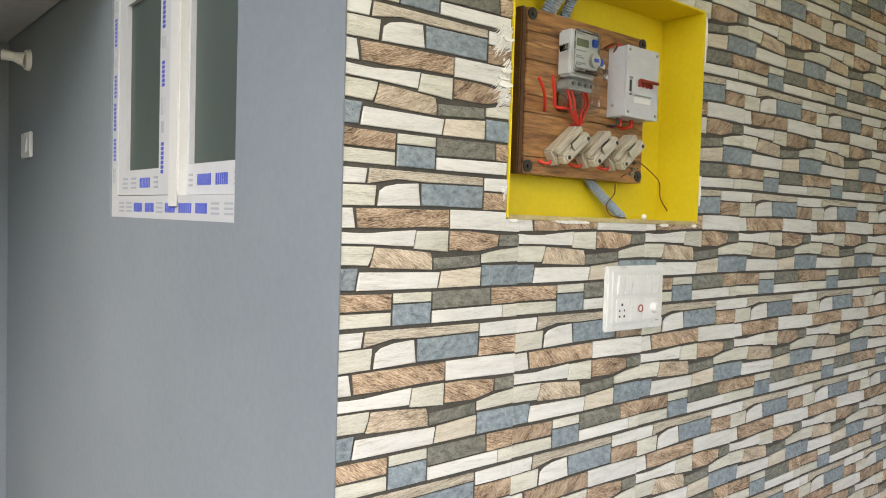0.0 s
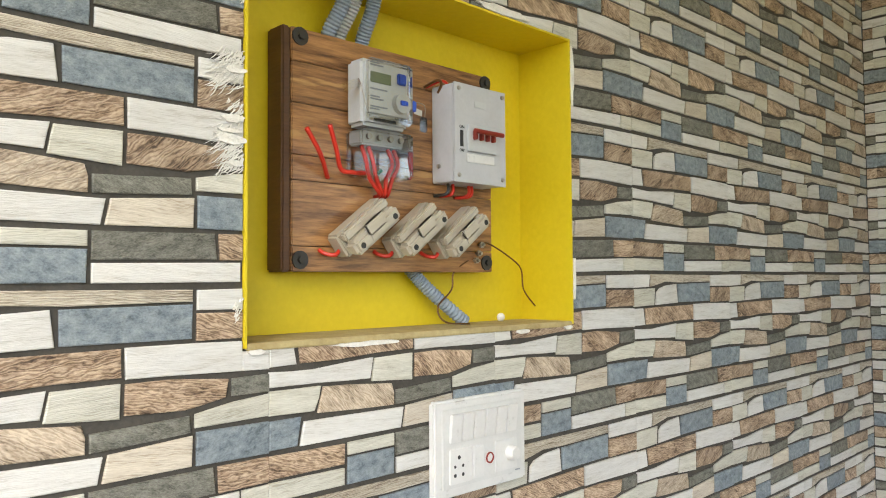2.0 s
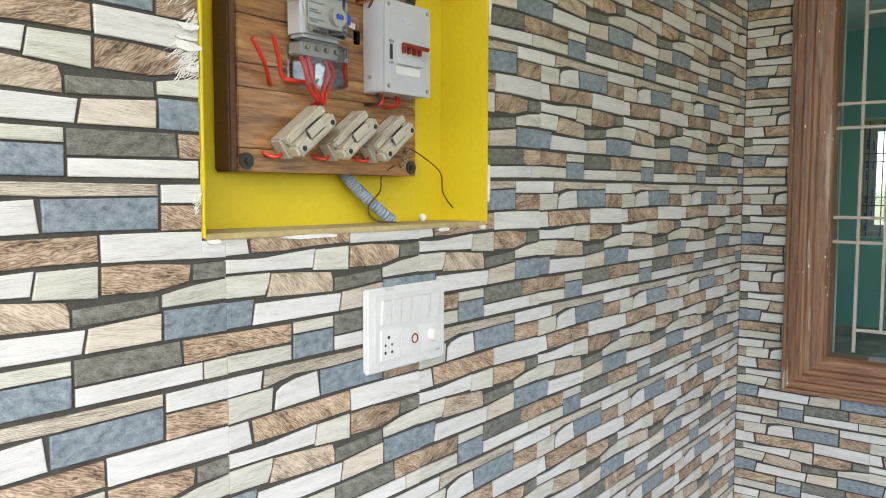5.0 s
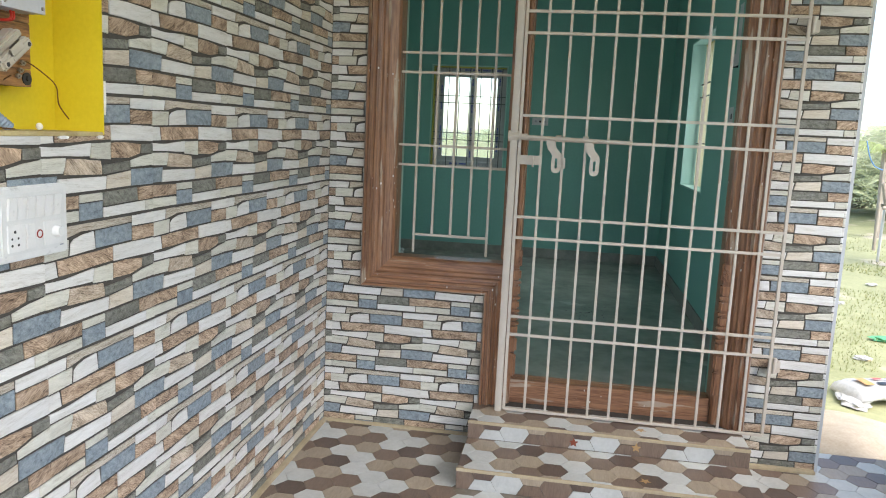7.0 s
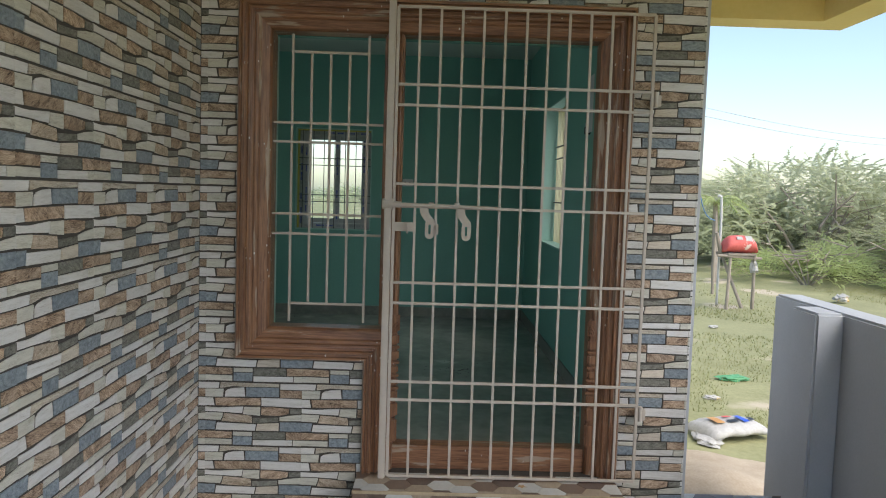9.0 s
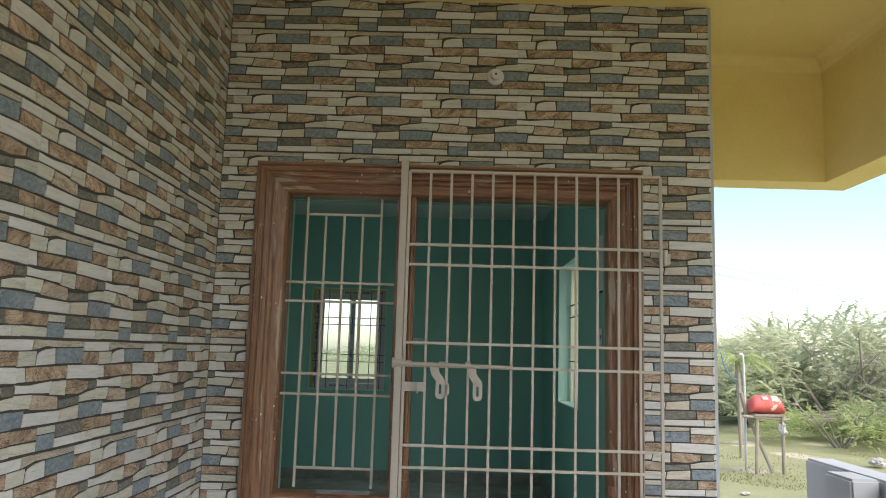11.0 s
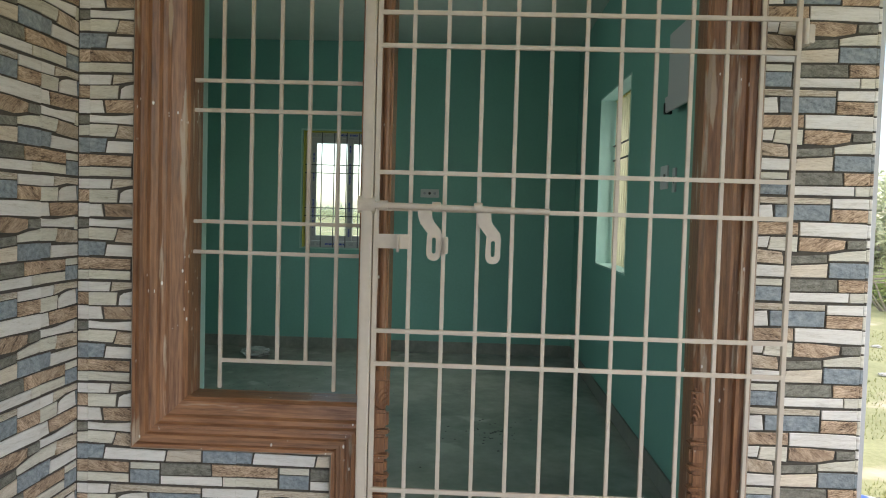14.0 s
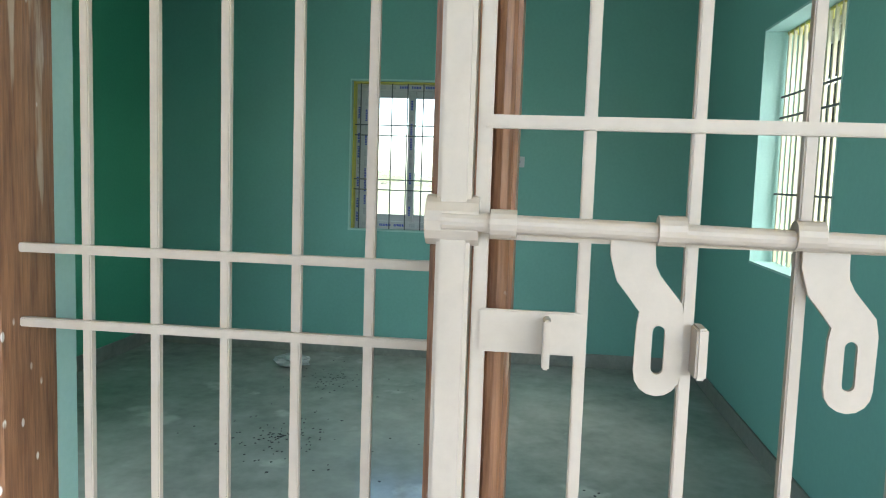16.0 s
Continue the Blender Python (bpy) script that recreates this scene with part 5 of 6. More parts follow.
def sack(at, l, w, h, turn, mat, label, name="cement_sack", bars=()):
    """A soft filled sack lying down, pinched at its ends, with printed bars."""
    ob = thing(name, at, label, "sack")
    bm = bmesh.new()
    n, m = 18, 14
    rings = []
    for i in range(n + 1):
        u = i / n * 2 - 1
        k = (1 - abs(u) ** 4) ** 0.5 if abs(u) < 1 else 0.0
        k = 0.22 + 0.78 * k
        ring = []
        for j in range(m):
            a = j * math.tau / m
            p = Vector((u * l / 2, math.cos(a) * w / 2 * (0.8 + 0.2 * k), (math.sin(a) * 0.5 + 0.5) * h * k))
            p += 0.018 * Vector((0, noise.noise(p * 9), abs(noise.noise(p * 7 + Vector((4, 0, 0))))))
            p.z = max(p.z, 0)
            ring.append(bm.verts.new(p))
        rings.append(ring)
    for a, b in zip(rings, rings[1:]):
        for j in range(m):
            bm.faces.new((a[j], a[(j + 1) % m], b[(j + 1) % m], b[j]))
    bm.faces.new(rings[0][::-1])
    bm.faces.new(rings[-1])
    mm = Matrix.Translation(at) @ Matrix.Rotation(radians(turn), 4, "Z")
    bmesh.ops.transform(bm, matrix=mm, verts=bm.verts)
    part("bag", bm, mat, ob, smooth=True)
    for u0, u1, v0, v1, bmat in bars:
        bb = bmesh.new()
        steps = 5
        prev = None
        for k in range(steps + 1):
            v = v0 + (v1 - v0) * k / steps
            a = math.pi * (0.5 + v)
            y, z = math.cos(a) * w / 2 * 1.02, (math.sin(a) * 0.5 + 0.5) * h + 0.014
            cur = [bb.verts.new((u * l / 2, y, z)) for u in (u0, u1)]
            if prev:
                bb.faces.new((prev[0], prev[1], cur[1], cur[0]))
            prev = cur
        bmesh.ops.transform(bb, matrix=mm, verts=bb.verts)
        part("print_bar", bb, bmat, ob, "printed bar")
    return ob


sack((5.9, -2.32, GROUND + 0.0), 0.56, 0.38, 0.11, -72, M_WHITEBAG, "white printed cement sack lying on the sand and grass", bars=((-0.62, -0.36, -0.10, 0.14, plain("orange_print", (0.50, 0.26, 0.08))), (-0.22, 0.10, 0.05, 0.14, M_BLACK), (-0.12, 0.14, -0.12, -0.04, M_REDBAG),
                                                                                                                                              (0.24, 0.42, -0.08, 0.16, M_BLUE), (0.50, 0.66, 0.02, 0.12, M_BLACK)))
crumple((5.75, -2.1, GROUND - 0.02), (0.16, 0.10, 0.03), 21, M_WHITEBAG, "flattened scrap of white sack on the ground", "scrap", "sack_scrap")
crumple((7.75, -3.1, GROUND - 0.02), (0.07, 0.16, 0.03), 22, M_GREENSCRAP, "crumpled green plastic scrap in the grass", "scrap", "plastic_scrap")
crumple((14.2, -7.7, GROUND), (0.12, 0.14, 0.08), 24, M_WHITEBAG, "crumpled white sack caught in the scrub", "sack", "loose_sack")
for k, (x, y) in enumerate(((9.5, -3.2), (11.0, -4.1), (8.6, -2.7), (12.5, -5.9), (7.0, -2.6), (10.4, -4.9))):
    crumple((x, y, GROUND - 0.02), (0.05, 0.07, 0.02), 30 + k, M_WHITEBAG, "small scrap of white litter in the grass", "litter", "litter")

stand = thing("pole_stand", (13.0, -5.3, GROUND), "rough stand of bare poles carrying a red sack", "stand")
for x, y, dx, dy in ((13.0, -5.08, 0, 0.02), (13.0, -5.50, 0.05, -0.03), (13.35, -5.15, -0.2, -0.25)):
    part("leg", rod((x + dx, y + dy, GROUND - 0.05), (x - dx * 0.4, y - dy * 0.3, 0.62), 0.032, 0.026, 8), M_BARK, stand)
part("crossbar", rod((12.98, -4.85, 0.60), (13.0, -5.62, 0.56), 0.025, sides=8), M_BARK, stand)
part("crossbar", rod((13.3, -4.95, 0.62), (13.32, -5.55, 0.58), 0.025, sides=8), M_BARK, stand)
part("deck", box(12.95, 13.35, -5.52, -5.02, 0.60, 0.64, 0.01), M_BARK, stand)
part("stub", rod((13.2, -5.0, 0.60), (13.15, -4.88, 0.98), 0.04, 0.03, 8), M_BARK, stand)
sack((13.14, -5.27, 0.642), 0.56, 0.36, 0.30, 92, M_REDBAG, "bulging red sack lying on the pole stand", "red_sack", bars=((-0.6, -0.2, -0.40, -0.15, M_WHITEBAG), (0.0, 0.35, -0.34, -0.2, M_WHITEBAG)))
cable("white_pipe", [(13.5, -5.08, GROUND - 0.05), (13.5, -5.08, 0.9), (13.5, -5.07, 1.45), (13.5, -5.05, 1.62), (13.5, -5.0, 1.60)], 0.022, M_UPVC, "bent white plastic pipe standing in the grass", "pipe", sides=10, steps=3)
crumple((13.02, -5.5, 0.30), (0.08, 0.06, 0.14), 41, M_WHITEBAG, "white rag hanging under the stand", "rag", "hanging_rag")


def bush(at, width, height, seed, leaf, twigs=520, name="thorn_tree", label="wide feathery thorn tree with drooping pale green crown"):
    """A many-stemmed thorn tree: tapered limbs and long feathery sprays of small leaves."""
    rnd = random.Random(seed)
    ob = thing(name, at, label, "tree", "thorn scrub beyond the yard")
    base = Vector(at)
    bm = bmesh.new()
    tips = []
    for k in range(9):
        a = rnd.uniform(0, math.tau)
        r = width * rnd.uniform(0.12, 0.36)
        tip = base + Vector((r * math.cos(a), r * math.sin(a), height * rnd.uniform(0.45, 0.85)))
        mid = base.lerp(tip, 0.5) + Vector((rnd.uniform(-0.15, 0.15) * width * 0.4, rnd.uniform(-0.15, 0.15) * width * 0.4, height * 0.06))
        rod(base + Vector((rnd.uniform(-0.1, 0.1), rnd.uniform(-0.1, 0.1), -0.1)), mid, 0.06 * height / 3, 0.035 * height / 3, 7, bm)
        rod(mid, tip, 0.035 * height / 3, 0.012, 6, bm)
        tips += [tip, mid]
        for j in range(4):
            q = mid.lerp(tip, rnd.random())
            e = q + Vector((rnd.uniform(-1, 1) * width * 0.16, rnd.uniform(-1, 1) * width * 0.16, rnd.uniform(-0.05, 0.22) * height))
            rod(q, e, 0.018, 0.006, 5, bm)
            tips.append(e)
    part("trunk", bm, M_BARK, ob)
    vs, fs = [], []
    lobes = [(rnd.uniform(-0.42, 0.42) * width, rnd.uniform(-0.42, 0.42) * width, rnd.uniform(0.45, 0.95)) for _ in range(9)]
    for k in range(twigs):
        lx, ly, lh = rnd.choice(lobes)
        a, rr = rnd.uniform(0, math.tau), rnd.random() ** 0.5
        p = Vector((lx + math.cos(a) * rr * width * 0.17, ly + math.sin(a) * rr * width * 0.17, 0))
        edge = min(math.hypot(p.x, p.y) / (width * 0.56), 1)
        top = height * (lh * (1 - 0.55 * edge ** 2) * (0.9 + 0.1 * (1 - rr)))
        p.z = top * (1 - 0.75 * rnd.random() ** 1.7)
        out = Vector((p.x + rnd.uniform(-1, 1) * width * 0.3, p.y + rnd.uniform(-1, 1) * width * 0.3, rnd.uniform(0.05, 0.9) * width * 0.25)).normalized()
        p += base
        ln = rnd.uniform(0.5, 1.15) * width / 7
        n = rnd.randint(12, 20)
        drop = rnd.uniform(0.05, 0.45)
        for j in range(n):
            t = j / n
            c = p + out * ln * t + Vector((0, 0, -drop * ln * t * t))
            for s in (-1, 1):
                side = out.cross(Vector((rnd.uniform(-0.3, 0.3), rnd.uniform(-0.3, 0.3), 1))).normalized() * s
                l2 = rnd.uniform(0.035, 0.075) * width / 6
                w2 = l2 * rnd.uniform(0.16, 0.30)
                e = c + side * l2 + out * l2 * 0.6 + Vector((0, 0, rnd.uniform(-0.5, 0.2) * l2))
                i = len(vs)
                vs += [c - out * w2, e, c + out * w2 + Vector((0, 0, w2))]
                fs.append((i, i + 1, i + 2))
    vs = [v - base for v in vs]
    me = bpy.data.meshes.new("crown")
    me.from_pydata(vs, [], fs)
    me.materials.append(leaf)
    cr = new("crown", me)
    cr.parent = ob
    return ob


for k, (x, y, w, h, m, tw) in enumerate(((21.0, -10.5, 7.5, 3.3, M_LEAF, 1500), (19.0, -13.5, 7.0, 3.1, M_LEAF, 1400), (23.5, -16.5, 8.0, 3.6, M_LEAF, 1200), (16.5, -11.2, 5.0, 1.7, M_LEAF2, 800),
                                         (17.2, -8.6, 3.2, 1.2, M_LEAF2, 500), (26.0, -9.0, 6.0, 2.7, M_LEAF, 800), (15.2, -12.8, 4.5, 1.7, M_LEAF, 800), (30.0, -8.2, 5.0, 2.6, M_LEAF2, 500),
                                         (28.0, -22.0, 9.0, 3.6, M_LEAF, 800), (18.2, -17.5, 6.0, 2.4, M_LEAF, 700))):
    bush((x, y, GROUND - 0.02), w, h, 60 + k, m, int(tw * 2.3))
for k, (x, y) in enumerate(((130, -20), (138, -4), (134, 12), (140, 28), (136, -38), (132, 46), (126, -58))):
    bush((x, y, GROUND - 0.02), 19, 3.0, 90 + k, M_LEAF, 420, "far_thorn_tree", "distant low thorn trees along the horizon")


def palm(at, height, seed):
    """A young palm: a short trunk and arching fronds of narrow leaflets."""
    rnd = random.Random(seed)
    ob = thing("palm_tree", at, "small pale palm with arching fronds among the scrub", "tree")
    base = Vector(at)
    top = base + Vector((0.1, 0.05, height))
    part("trunk", rod(base, top, 0.08, 0.05, 9), M_BARK, ob)
    for k in range(11):
        a, rise = k * math.tau / 11 + rnd.uniform(-0.2, 0.2), rnd.uniform(0.5, 1.25)
        out = Vector((math.cos(a), math.sin(a), 0))
        bm, pts = bmesh.new(), []
        for j in range(13):
            t = j / 12
            pts.append(top + out * 0.75 * t + Vector((0, 0, 0.5 * rise * t - 0.55 * t * t)))
        tube(pts, 0.014, 5, bm=bm)
        for j in range(1, 12):
            side = out.cross(Vector((0, 0, 1)))
            for sg in (-1, 1):
                p, ln = pts[j], 0.22 * (1 - 0.6 * j / 12)
                tip = p + side * sg * ln + out * ln * 0.6 + Vector((0, 0, -0.12))
                bm.faces.new([bm.verts.new(q) for q in (p - out * 0.025, tip, p + out * 0.025)])
        part("frond", bm, M_LEAF2, ob)
    return ob


palm((17.2, -6.43, GROUND - 0.05), 1.85, 5)
peg = thing("fence_stake", (15.0, -5.56, GROUND), "short weathered wooden stake carrying a blue cable", "stake")
part("shaft", rod((15.0, -5.56, GROUND - 0.05), (15.02, -5.55, 1.28), 0.03, 0.024, 8), M_BARK, peg)
cable("blue_cable", [(15.0, -5.21, 1.65), (15.0, -5.29, 1.37), (15.0, -5.40, 1.20), (15.0, -5.535, 1.14)], 0.012, plain("blue_cable_sheath", (0.10, 0.22, 0.42), 0.5), "slack blue cable hanging from the stake", "cable", sides=6, steps=5)


def grass():
    rnd = random.Random(8)
    vs, fs = [], []
    for _ in range(42000):
        d = rnd.random() ** 1.6
        x = 4.6 + d * 13
        y = -1.6 - rnd.uniform(-0.02, 0.75) * (x - 2.2) * 0.9
        if y > -1.45 or (x < 6.2 and rnd.random() < 0.7) or noise.noise(Vector((x * 0.6, y * 0.6, 7))) < -0.12:
            continue
        h = rnd.uniform(0.012, 0.05) * (1.6 if rnd.random() < 0.08 else 1)
        a = rnd.uniform(0, math.tau)
        w = rnd.uniform(0.004, 0.009) * (1 + d)
        i = len(vs)
        z = GROUND - 0.035
        vs += [(x - w * math.cos(a), y - w * math.sin(a), z), (x + w * math.cos(a), y + w * math.sin(a), z), (x + rnd.uniform(-0.6, 0.6) * h, y + rnd.uniform(-0.6, 0.6) * h, z + h)]
        fs.append((i, i + 1, i + 2))
    me = bpy.data.meshes.new("grass")
    me.from_pydata(vs, [], fs)
    me.materials.append(M_GRASS)
    return tagged(new("grass", me), "short patchy dry green grass over the yard", "grass", "", "stuff")


grass()
for k, (x, y, h) in enumerate(((38.0, -10.6, 7.0), (58.0, -38.0, 7.0))):
    p = thing("utility_pole", (x, y, GROUND), "thin grey utility pole carrying two wires", "utility pole", "poles of the power line")
    part("shaft", rod((x, y, GROUND - 0.1), (x, y, h), 0.12, 0.08, 10), M_BARK, p)
    part("crossarm", rod((x - 0.5, y - 0.3, h - 0.3), (x + 0.5, y + 0.3, h - 0.3), 0.05, sides=6), M_BARK, p)
for dz in (0.0, -0.45):
    cable("power_line", [(38.0, -10.6, 6.7 + dz), (45, -20.2, 6.25 + dz), (52, -29.8, 6.25 + dz), (58.0, -38.0, 6.7 + dz)], 0.014, M_GREYINK, "thin overhead power wire", "wire", "overhead wires", sides=5, steps=4)

# ---- pieces: hexagon floor tiles ----
def clip(poly, a, b, c):
    """The part of a polygon where a*u + b*v <= c."""
    out = []
    for k in range(len(poly)):
        p, q = poly[k - 1], poly[k]
        dp, dq = a * p[0] + b * p[1] - c, a * q[0] + b * q[1] - c
        if (dp <= 0) != (dq <= 0):
            t = dp / (dp - dq)
            out.append((p[0] + (q[0] - p[0]) * t, p[1] + (q[1] - p[1]) * t))
        if dq <= 0:
            out.append(q)
    return out


def clip_box(poly, u0, u1, v0, v1):
    for a, b, c in ((-1, 0, -u0), (1, 0, u1), (0, -1, -v0), (0, 1, v1)):
        poly = clip(poly, a, b, c) if poly else poly
    return poly


def area(poly):
    return abs(sum(poly[k - 1][0] * poly[k][1] - poly[k][0] * poly[k - 1][1] for k in range(len(poly)))) / 2


def shrink(poly, d):
    """A polygon drawn in by d from every side."""
    n = len(poly)
    s = sum(poly[k - 1][0] * poly[k][1] - poly[k][0] * poly[k - 1][1] for k in range(n))
    sg = 1 if s > 0 else -1
    out = []
    for k in range(n):
        p, q, r = Vector(poly[k - 1]), Vector(poly[k]), Vector(poly[(k + 1) % n])
        e1, e2 = (q - p), (r - q)
        if e1.length < 1e-6 or e2.length < 1e-6:
            out.append(tuple(q))
            continue
        n1, n2 = Vector((-e1.y, e1.x)).normalized() * sg, Vector((-e2.y, e2.x)).normalized() * sg
        m = n1 + n2
        den = max(m.dot(n1), 0.6)
        out.append(tuple(q + m * d / den))
    return out


def slab(poly, base, top, bev):
    """Vertices (u, v, out) and faces of a thin piece with a chamfered front."""
    n = len(poly)
    inner = shrink(poly, bev)
    vs = [(u, v, base) for u, v in poly] + [(u, v, top - bev * 0.6) for u, v in poly] + [(u, v, top) for u, v in inner]
    fs = [tuple(range(2 * n, 3 * n))]
    for k in range(n):
        j = (k + 1) % n
        fs += [(k, j, n + j, n + k), (n + k, n + j, 2 * n + j, 2 * n + k)]
    s = sum(poly[k - 1][0] * poly[k][1] - poly[k][0] * poly[k - 1][1] for k in range(n))
    if s < 0:
        fs = [f[::-1] for f in fs]
    return vs, fs


class Pieces:
    """Collects pieces on one plane: the first ones as objects, the rest joined."""

    def __init__(self, parent, place, mats, limit, name, rest):
        self.parent, self.place, self.mats, self.limit, self.name, self.rest = parent, place, mats, limit, name, rest
        self.keys = list(mats)
        self.count, self.vs, self.fs, self.mi, self.shared = 0, [], [], [], {}

    def add(self, poly, base, top, bev, key, near, share=None, at=(0, 0)):
        if near and self.count < self.limit:
            self.count += 1
            tag = (share, key) if share is not None else None
            me = self.shared.get(tag) if tag else None
            if me is None:
                vs, fs = slab([(u - at[0], v - at[1]) for u, v in poly], base, top, bev)
                me = bpy.data.meshes.new(self.name)
                me.from_pydata(vs, [], fs)
                me.materials.append(self.mats[key])
                if tag:
                    self.shared[tag] = me
            ob = new(self.name, me)
            ob.parent = self.parent
            ob.matrix_local = self.place @ Matrix.Translation((at[0], at[1], 0))
        else:
            vs, fs = slab(poly, base, top, bev)
            k = len(self.vs)
            self.vs += vs
            self.fs += [tuple(i + k for i in f) for f in fs]
            self.mi += [self.keys.index(key)] * len(fs)

    def done(self, label):
        if not self.vs:
            return
        me = bpy.data.meshes.new(self.rest)
        me.from_pydata(self.vs, [], self.fs)
        for k in self.keys:
            me.materials.append(self.mats[k])
        me.polygons.foreach_set("material_index", self.mi)
        ob = new(self.rest, me)
        ob.parent = self.parent
        ob.matrix_local = self.place
        tagged(ob, label, "", "", "stuff")


HEX_R = 0.0667          # corner radius: four columns to one 40 cm tile
FLAT = Matrix(((0, -1, 0, 0), (1, 0, 0, 0), (0, 0, 1, 0), (0, 0, 0, 1)))      # u along y, v along -x, out up
HEX_PRINT = ("hex_brown hex_dark hex_white hex_beige", "hex_white hex_beige hex_brown hex_white",
             "hex_dark hex_brown hex_beige hex_white", "hex_beige hex_white hex_white hex_brown")


def hexes(parent, place, u0, u1, v0, v1, near, limit, holes=(), phase=(0, 0)):
    """Hexagons with their points along u, coloured by a print that repeats every four columns and rows."""
    pc = Pieces(parent, place, HEX, limit, "hexagon_tile", "hexagon_tiles")
    wide, high = 1.5 * HEX_R, math.sqrt(3) * HEX_R
    for i in range(-1, int((u1 - u0) / wide) + 3):
        for j in range(-2, int((v1 - v0) / high) + 3):
            cu = u0 + phase[0] + i * wide
            cv = v0 + phase[1] + (j + 0.5 * (i % 2)) * high
            key = HEX_PRINT[j % 4].split()[i % 4]
            poly = [(cu + (HEX_R - 0.0012) * math.cos(a), cv + (HEX_R - 0.0012) * math.sin(a)) for a in (k * math.pi / 3 for k in range(6))]
            cut = clip_box(poly, u0, u1, v0, v1)
            if len(cut) < 3 or area(cut) < 1e-5:
                continue
            whole = len(cut) == 6 and abs(area(cut) - area(poly)) < 1e-8
            if any(a < cu < b and c < cv < d for a, b, c, d in holes):
                continue
            pc.add(cut, -0.004, 0.0, 0.0008, key, near(cu, cv) and whole, "hex" if whole else None, (cu, cv) if whole else (0, 0))
    pc.done("hexagon tiles in white, beige and brown, joined")


hexes(floor_slab, FLAT, -1.88, 1.106, -3.9, -0.2, lambda u, v: v < -2.2, 300, [(-0.85, 0.37, -3.9, -3.09)])
hexes(step_upper, Matrix.Translation((0, 0, LANDING)) @ FLAT, -0.85, 0.37, -3.655, -3.424, lambda u, v: True, 120, phase=(0.02, 0.03))
hexes(step_lower, Matrix.Translation((0, 0, 0.085)) @ FLAT, -0.85, 0.37, -3.416, -3.094, lambda u, v: True, 120, phase=(0.03, 0.01))
RISER = Matrix(((0, 0, -1, 0), (-1, 0, 0, 0), (0, 1, 0, 0), (0, 0, 0, 1)))   # u along -y, v up, out to -x
hexes(step_upper, Matrix.Translation((3.416, 0, 0)) @ RISER, -0.37, 0.85, 0.087, LANDING - 0.012, lambda u, v: True, 120, phase=(0.01, 0.045))
hexes(step_lower, Matrix.Translation((3.086, 0, 0)) @ RISER, -0.37, 0.85, 0.0, 0.073, lambda u, v: True, 120, phase=(0.01, 0.045))

def leaf_print(parent, place, size, material):
    """A small five-lobed leaf printed on a step tile."""
    pts = []
    for k in range(20):
        a = k * math.tau / 20
        r = size * (1.0 if k % 4 == 0 else 0.45 if k % 4 == 2 else 0.62)
        pts.append((r * math.sin(a), r * math.cos(a)))
    part("printed_leaf", plate(pts, None, 0.0006, place), material, parent, "small printed leaf")


M_LEAFRED, M_LEAFTAN = plain("leaf_print_red", (0.22, 0.05, 0.025), 0.45), plain("leaf_print_tan", (0.40, 0.25, 0.11), 0.45)
for y, z, m in ((-0.105, 0.115, M_LEAFRED), (-0.375, 0.122, M_LEAFTAN)):
    leaf_print(step_upper, Matrix.Translation((3.416, y, z)) @ RISER, 0.022, m)
for x, y, m in ((3.52, -0.40, M_LEAFTAN), (3.17, -0.395, M_LEAFTAN)):
    leaf_print(step_upper if x > 3.42 else step_lower, Matrix.Translation((x, y, LANDING if x > 3.42 else 0.085)) @ FLAT, 0.024, m)

# ---- pieces: split-stone cladding, one printed tile of 45 by 31 cm as courses of stones ----
# each stone: kind, then its outline as (u, v) in thousandths of the tile, v downward
TILE = (0.455, 0.307)
COURSES = (
    """white 0 8 145 8 135 98 0 103
plank 158 5 762 12 762 64 440 70 290 62 205 85 150 98
white 775 14 1000 8 1000 103 775 100""",
    """cream 0 112 190 108 182 232 0 238
white 200 232 208 140 235 112 300 90 400 80 412 222
blue 420 80 762 74 760 220 422 220
brown 775 112 1000 115 1000 228 773 230""",
    """white 0 252 80 250 95 370 0 372
brown 100 252 220 246 370 246 570 242 572 356 410 358 250 370 110 368
white 580 238 780 238 1000 245 1000 378 840 372 700 366 582 364""",
    """white 0 392 80 400 160 402 280 388 395 378 382 482 280 478 180 470 0 464
cream 402 383 570 378 568 518 388 498
brown 582 382 700 380 870 402 862 480 800 500 740 515 580 506
char 880 402 1000 398 1000 478 880 480""",
    """cream 0 480 185 484 178 540 160 600 0 592
sand 195 490 300 498 475 522 485 570 485 634 330 625 172 612
char 494 558 600 552 755 540 758 612 620 624 495 634
cream 770 536 880 505 1000 488 1000 588 770 595""",
    """blue 0 616 112 616 98 748 0 748
white 122 640 300 645 528 652 515 756 108 752
beige 540 648 765 624 762 752 526 756
blue 775 612 1000 612 1000 756 775 754""",
    """brown 0 772 278 782 275 880 0 878
cream 290 778 485 778 485 840 290 840
blue 290 850 485 850 482 982 288 982
char 495 778 825 772 832 884 494 892
brown 838 772 1000 770 1000 884 842 888""",
    """cream 0 892 276 898 276 980 0 978
white 495 904 905 896 905 982 495 984
cream 912 896 1000 894 1000 984 912 984""",
)


def stone(line):
    """Kind and outline of one stone, its corners slightly worn, in metres from the tile's upper left."""
    kind, *nums = line.split()
    c = [float(x) / 1000 for x in nums]
    poly = [(c[k] * TILE[0], -c[k + 1] * TILE[1]) for k in range(0, len(c), 2)]
    return kind, shrink(poly, 0.0002)


STONES = [stone(t) for course in COURSES for t in course.split("\n")]


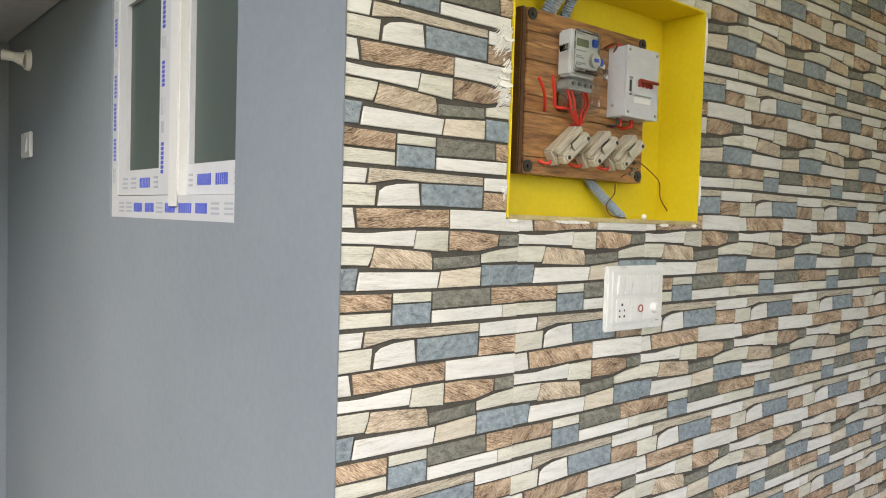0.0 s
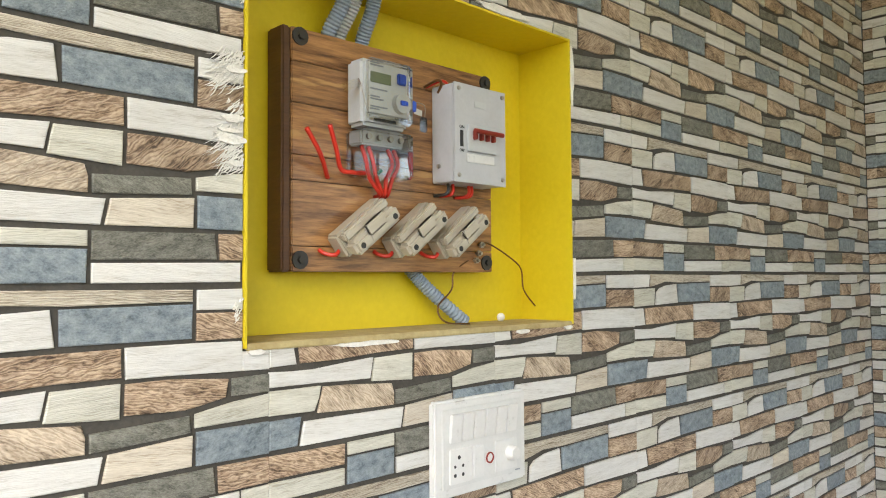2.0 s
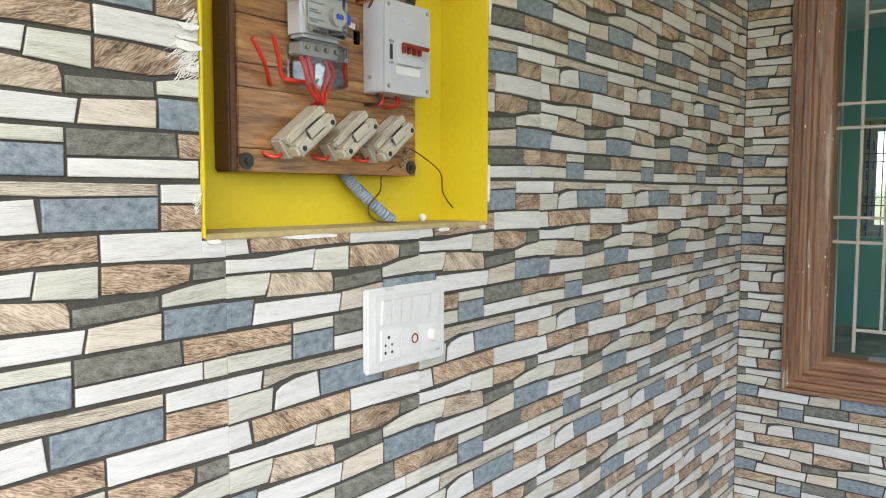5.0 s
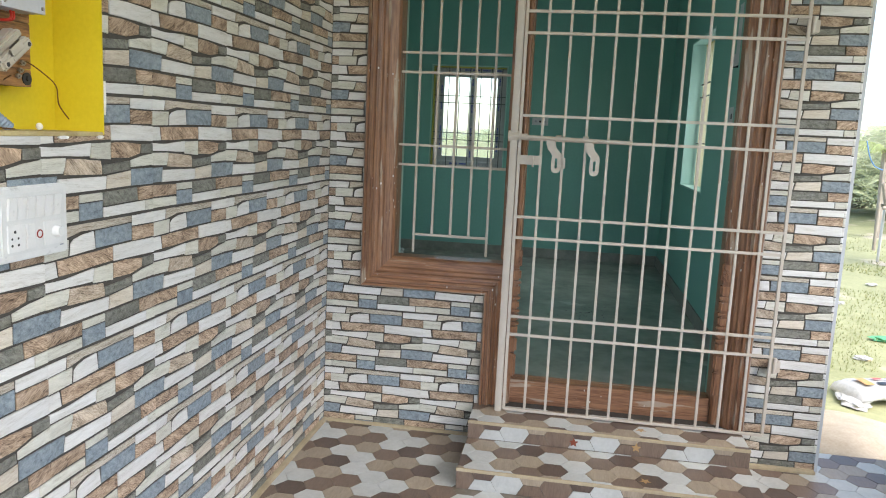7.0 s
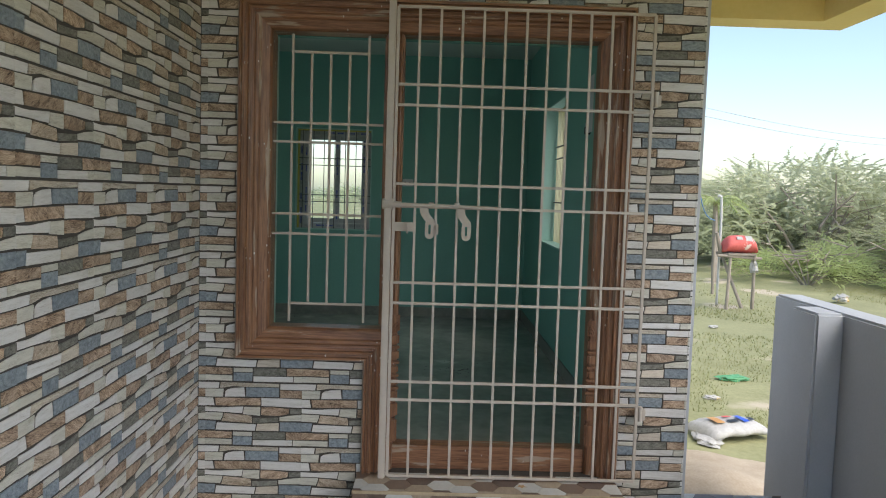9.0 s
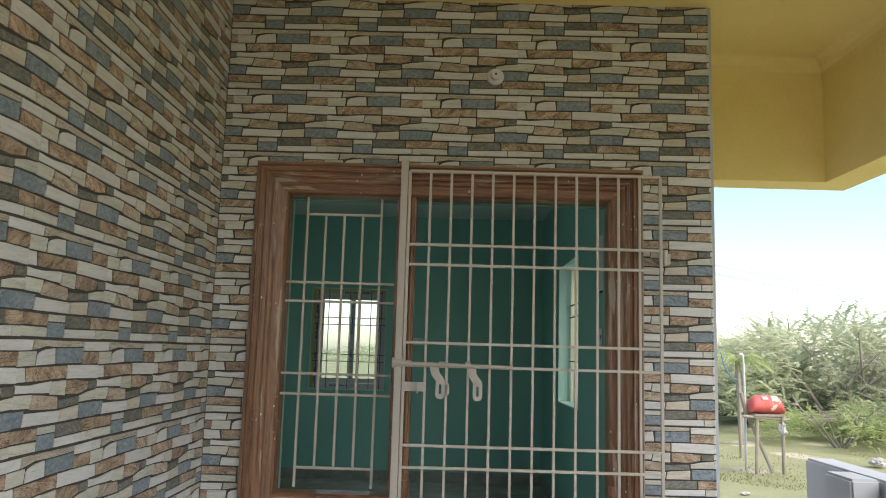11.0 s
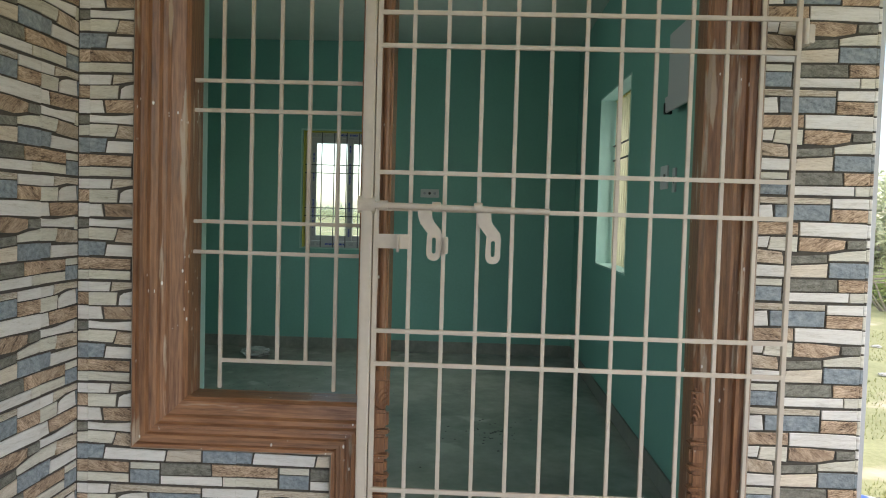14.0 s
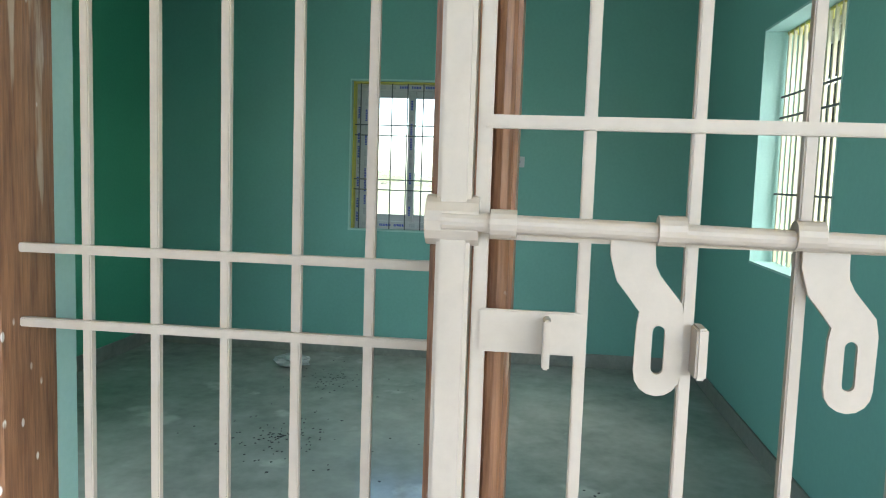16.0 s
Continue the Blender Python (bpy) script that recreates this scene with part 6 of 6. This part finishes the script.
def settle(u, z):
    """The tiles were set a little closer together towards the free end of the wall."""
    w = min(max((2.0 - u) / 0.8, 0.0), 1.0)
    return u + 0.010 * w, z - w * (0.005 + 0.042 * max(z - 1.196, 0.0))


def clad(parent, place, u_start, u0, u1, z0, z1, seam, holes, near, limit=300, uneven=False):
    pc = Pieces(parent, place, M_STONE, limit, "stone", "stones")
    for i in range(int((u1 - u_start) / TILE[0]) + 2):
        for j in range(-9, 9):
            ou, oz = u_start + i * TILE[0], seam + j * TILE[1]
            if ou > u1 or oz < z0 or oz - TILE[1] > z1:
                continue
            for k, (kind, poly) in enumerate(STONES):
                p = [(u + ou, v + oz) for u, v in poly]
                loose = uneven and ou < 2.0
                if loose:
                    p = [settle(u, z) for u, z in p]
                todo = [clip_box(p, u0, u1, z0, z1)]
                for a, b, c, d in holes:
                    nxt = []
                    for q in todo:
                        inside = clip_box(q, a, b, c, d) if len(q) > 2 else []
                        if len(inside) < 3 or area(inside) < 1e-9:
                            nxt.append(q)
                            continue
                        nxt += [clip(q, 1, 0, a), clip(q, -1, 0, -b)]
                        mid = clip(clip(q, -1, 0, -a), 1, 0, b)
                        nxt += [clip(mid, 0, 1, c), clip(mid, 0, -1, -d)]
                    todo = nxt
                for q in todo:
                    if len(q) < 3 or area(q) < 2e-5:
                        continue
                    whole = len(q) == len(p) and abs(area(q) - area(p)) < 1e-9
                    pc.add(q, -0.005, 0.0, 0.0014, kind, whole and near(ou + 0.2, oz - 0.15),
                           k if whole and not loose else None, (ou, oz) if whole and not loose else (0, 0))
    pc.done("split-stone pattern in white, cream, brown and slate blue, joined")


NORTH = Matrix(((1, 0, 0, 0), (0, 0, -1, WALL_A), (0, 1, 0, 0), (0, 0, 0, 1)))
clad(wall_north, NORTH, 0.731, WEST + 0.002, WALL_B - 0.001, 0.008, CEIL, 1.503, [(NX0 - 0.001, NX1 + 0.001, NZ0 - 0.004, NZ1 + 0.001)], lambda u, z: u < 2.4 and 0.9 < z < 2.1, uneven=True)
EASTF = Matrix(((0, 0, -1, WALL_B), (-1, 0, 0, 0), (0, 1, 0, 0), (0, 0, 0, 1)))
clad(wall_east, EASTF, -1.55, -(WALL_A - 0.001), -EAST_END, 0.008, CEIL, 1.503,
     [(-FRAME_Y1, -FRAME_YM, FRAME_B, FRAME_T), (-FRAME_YM, -FRAME_Y0, -1, FRAME_T)], lambda u, z: u < -0.1 and z < 1.2 or u > 0.7 and z < 2.2)
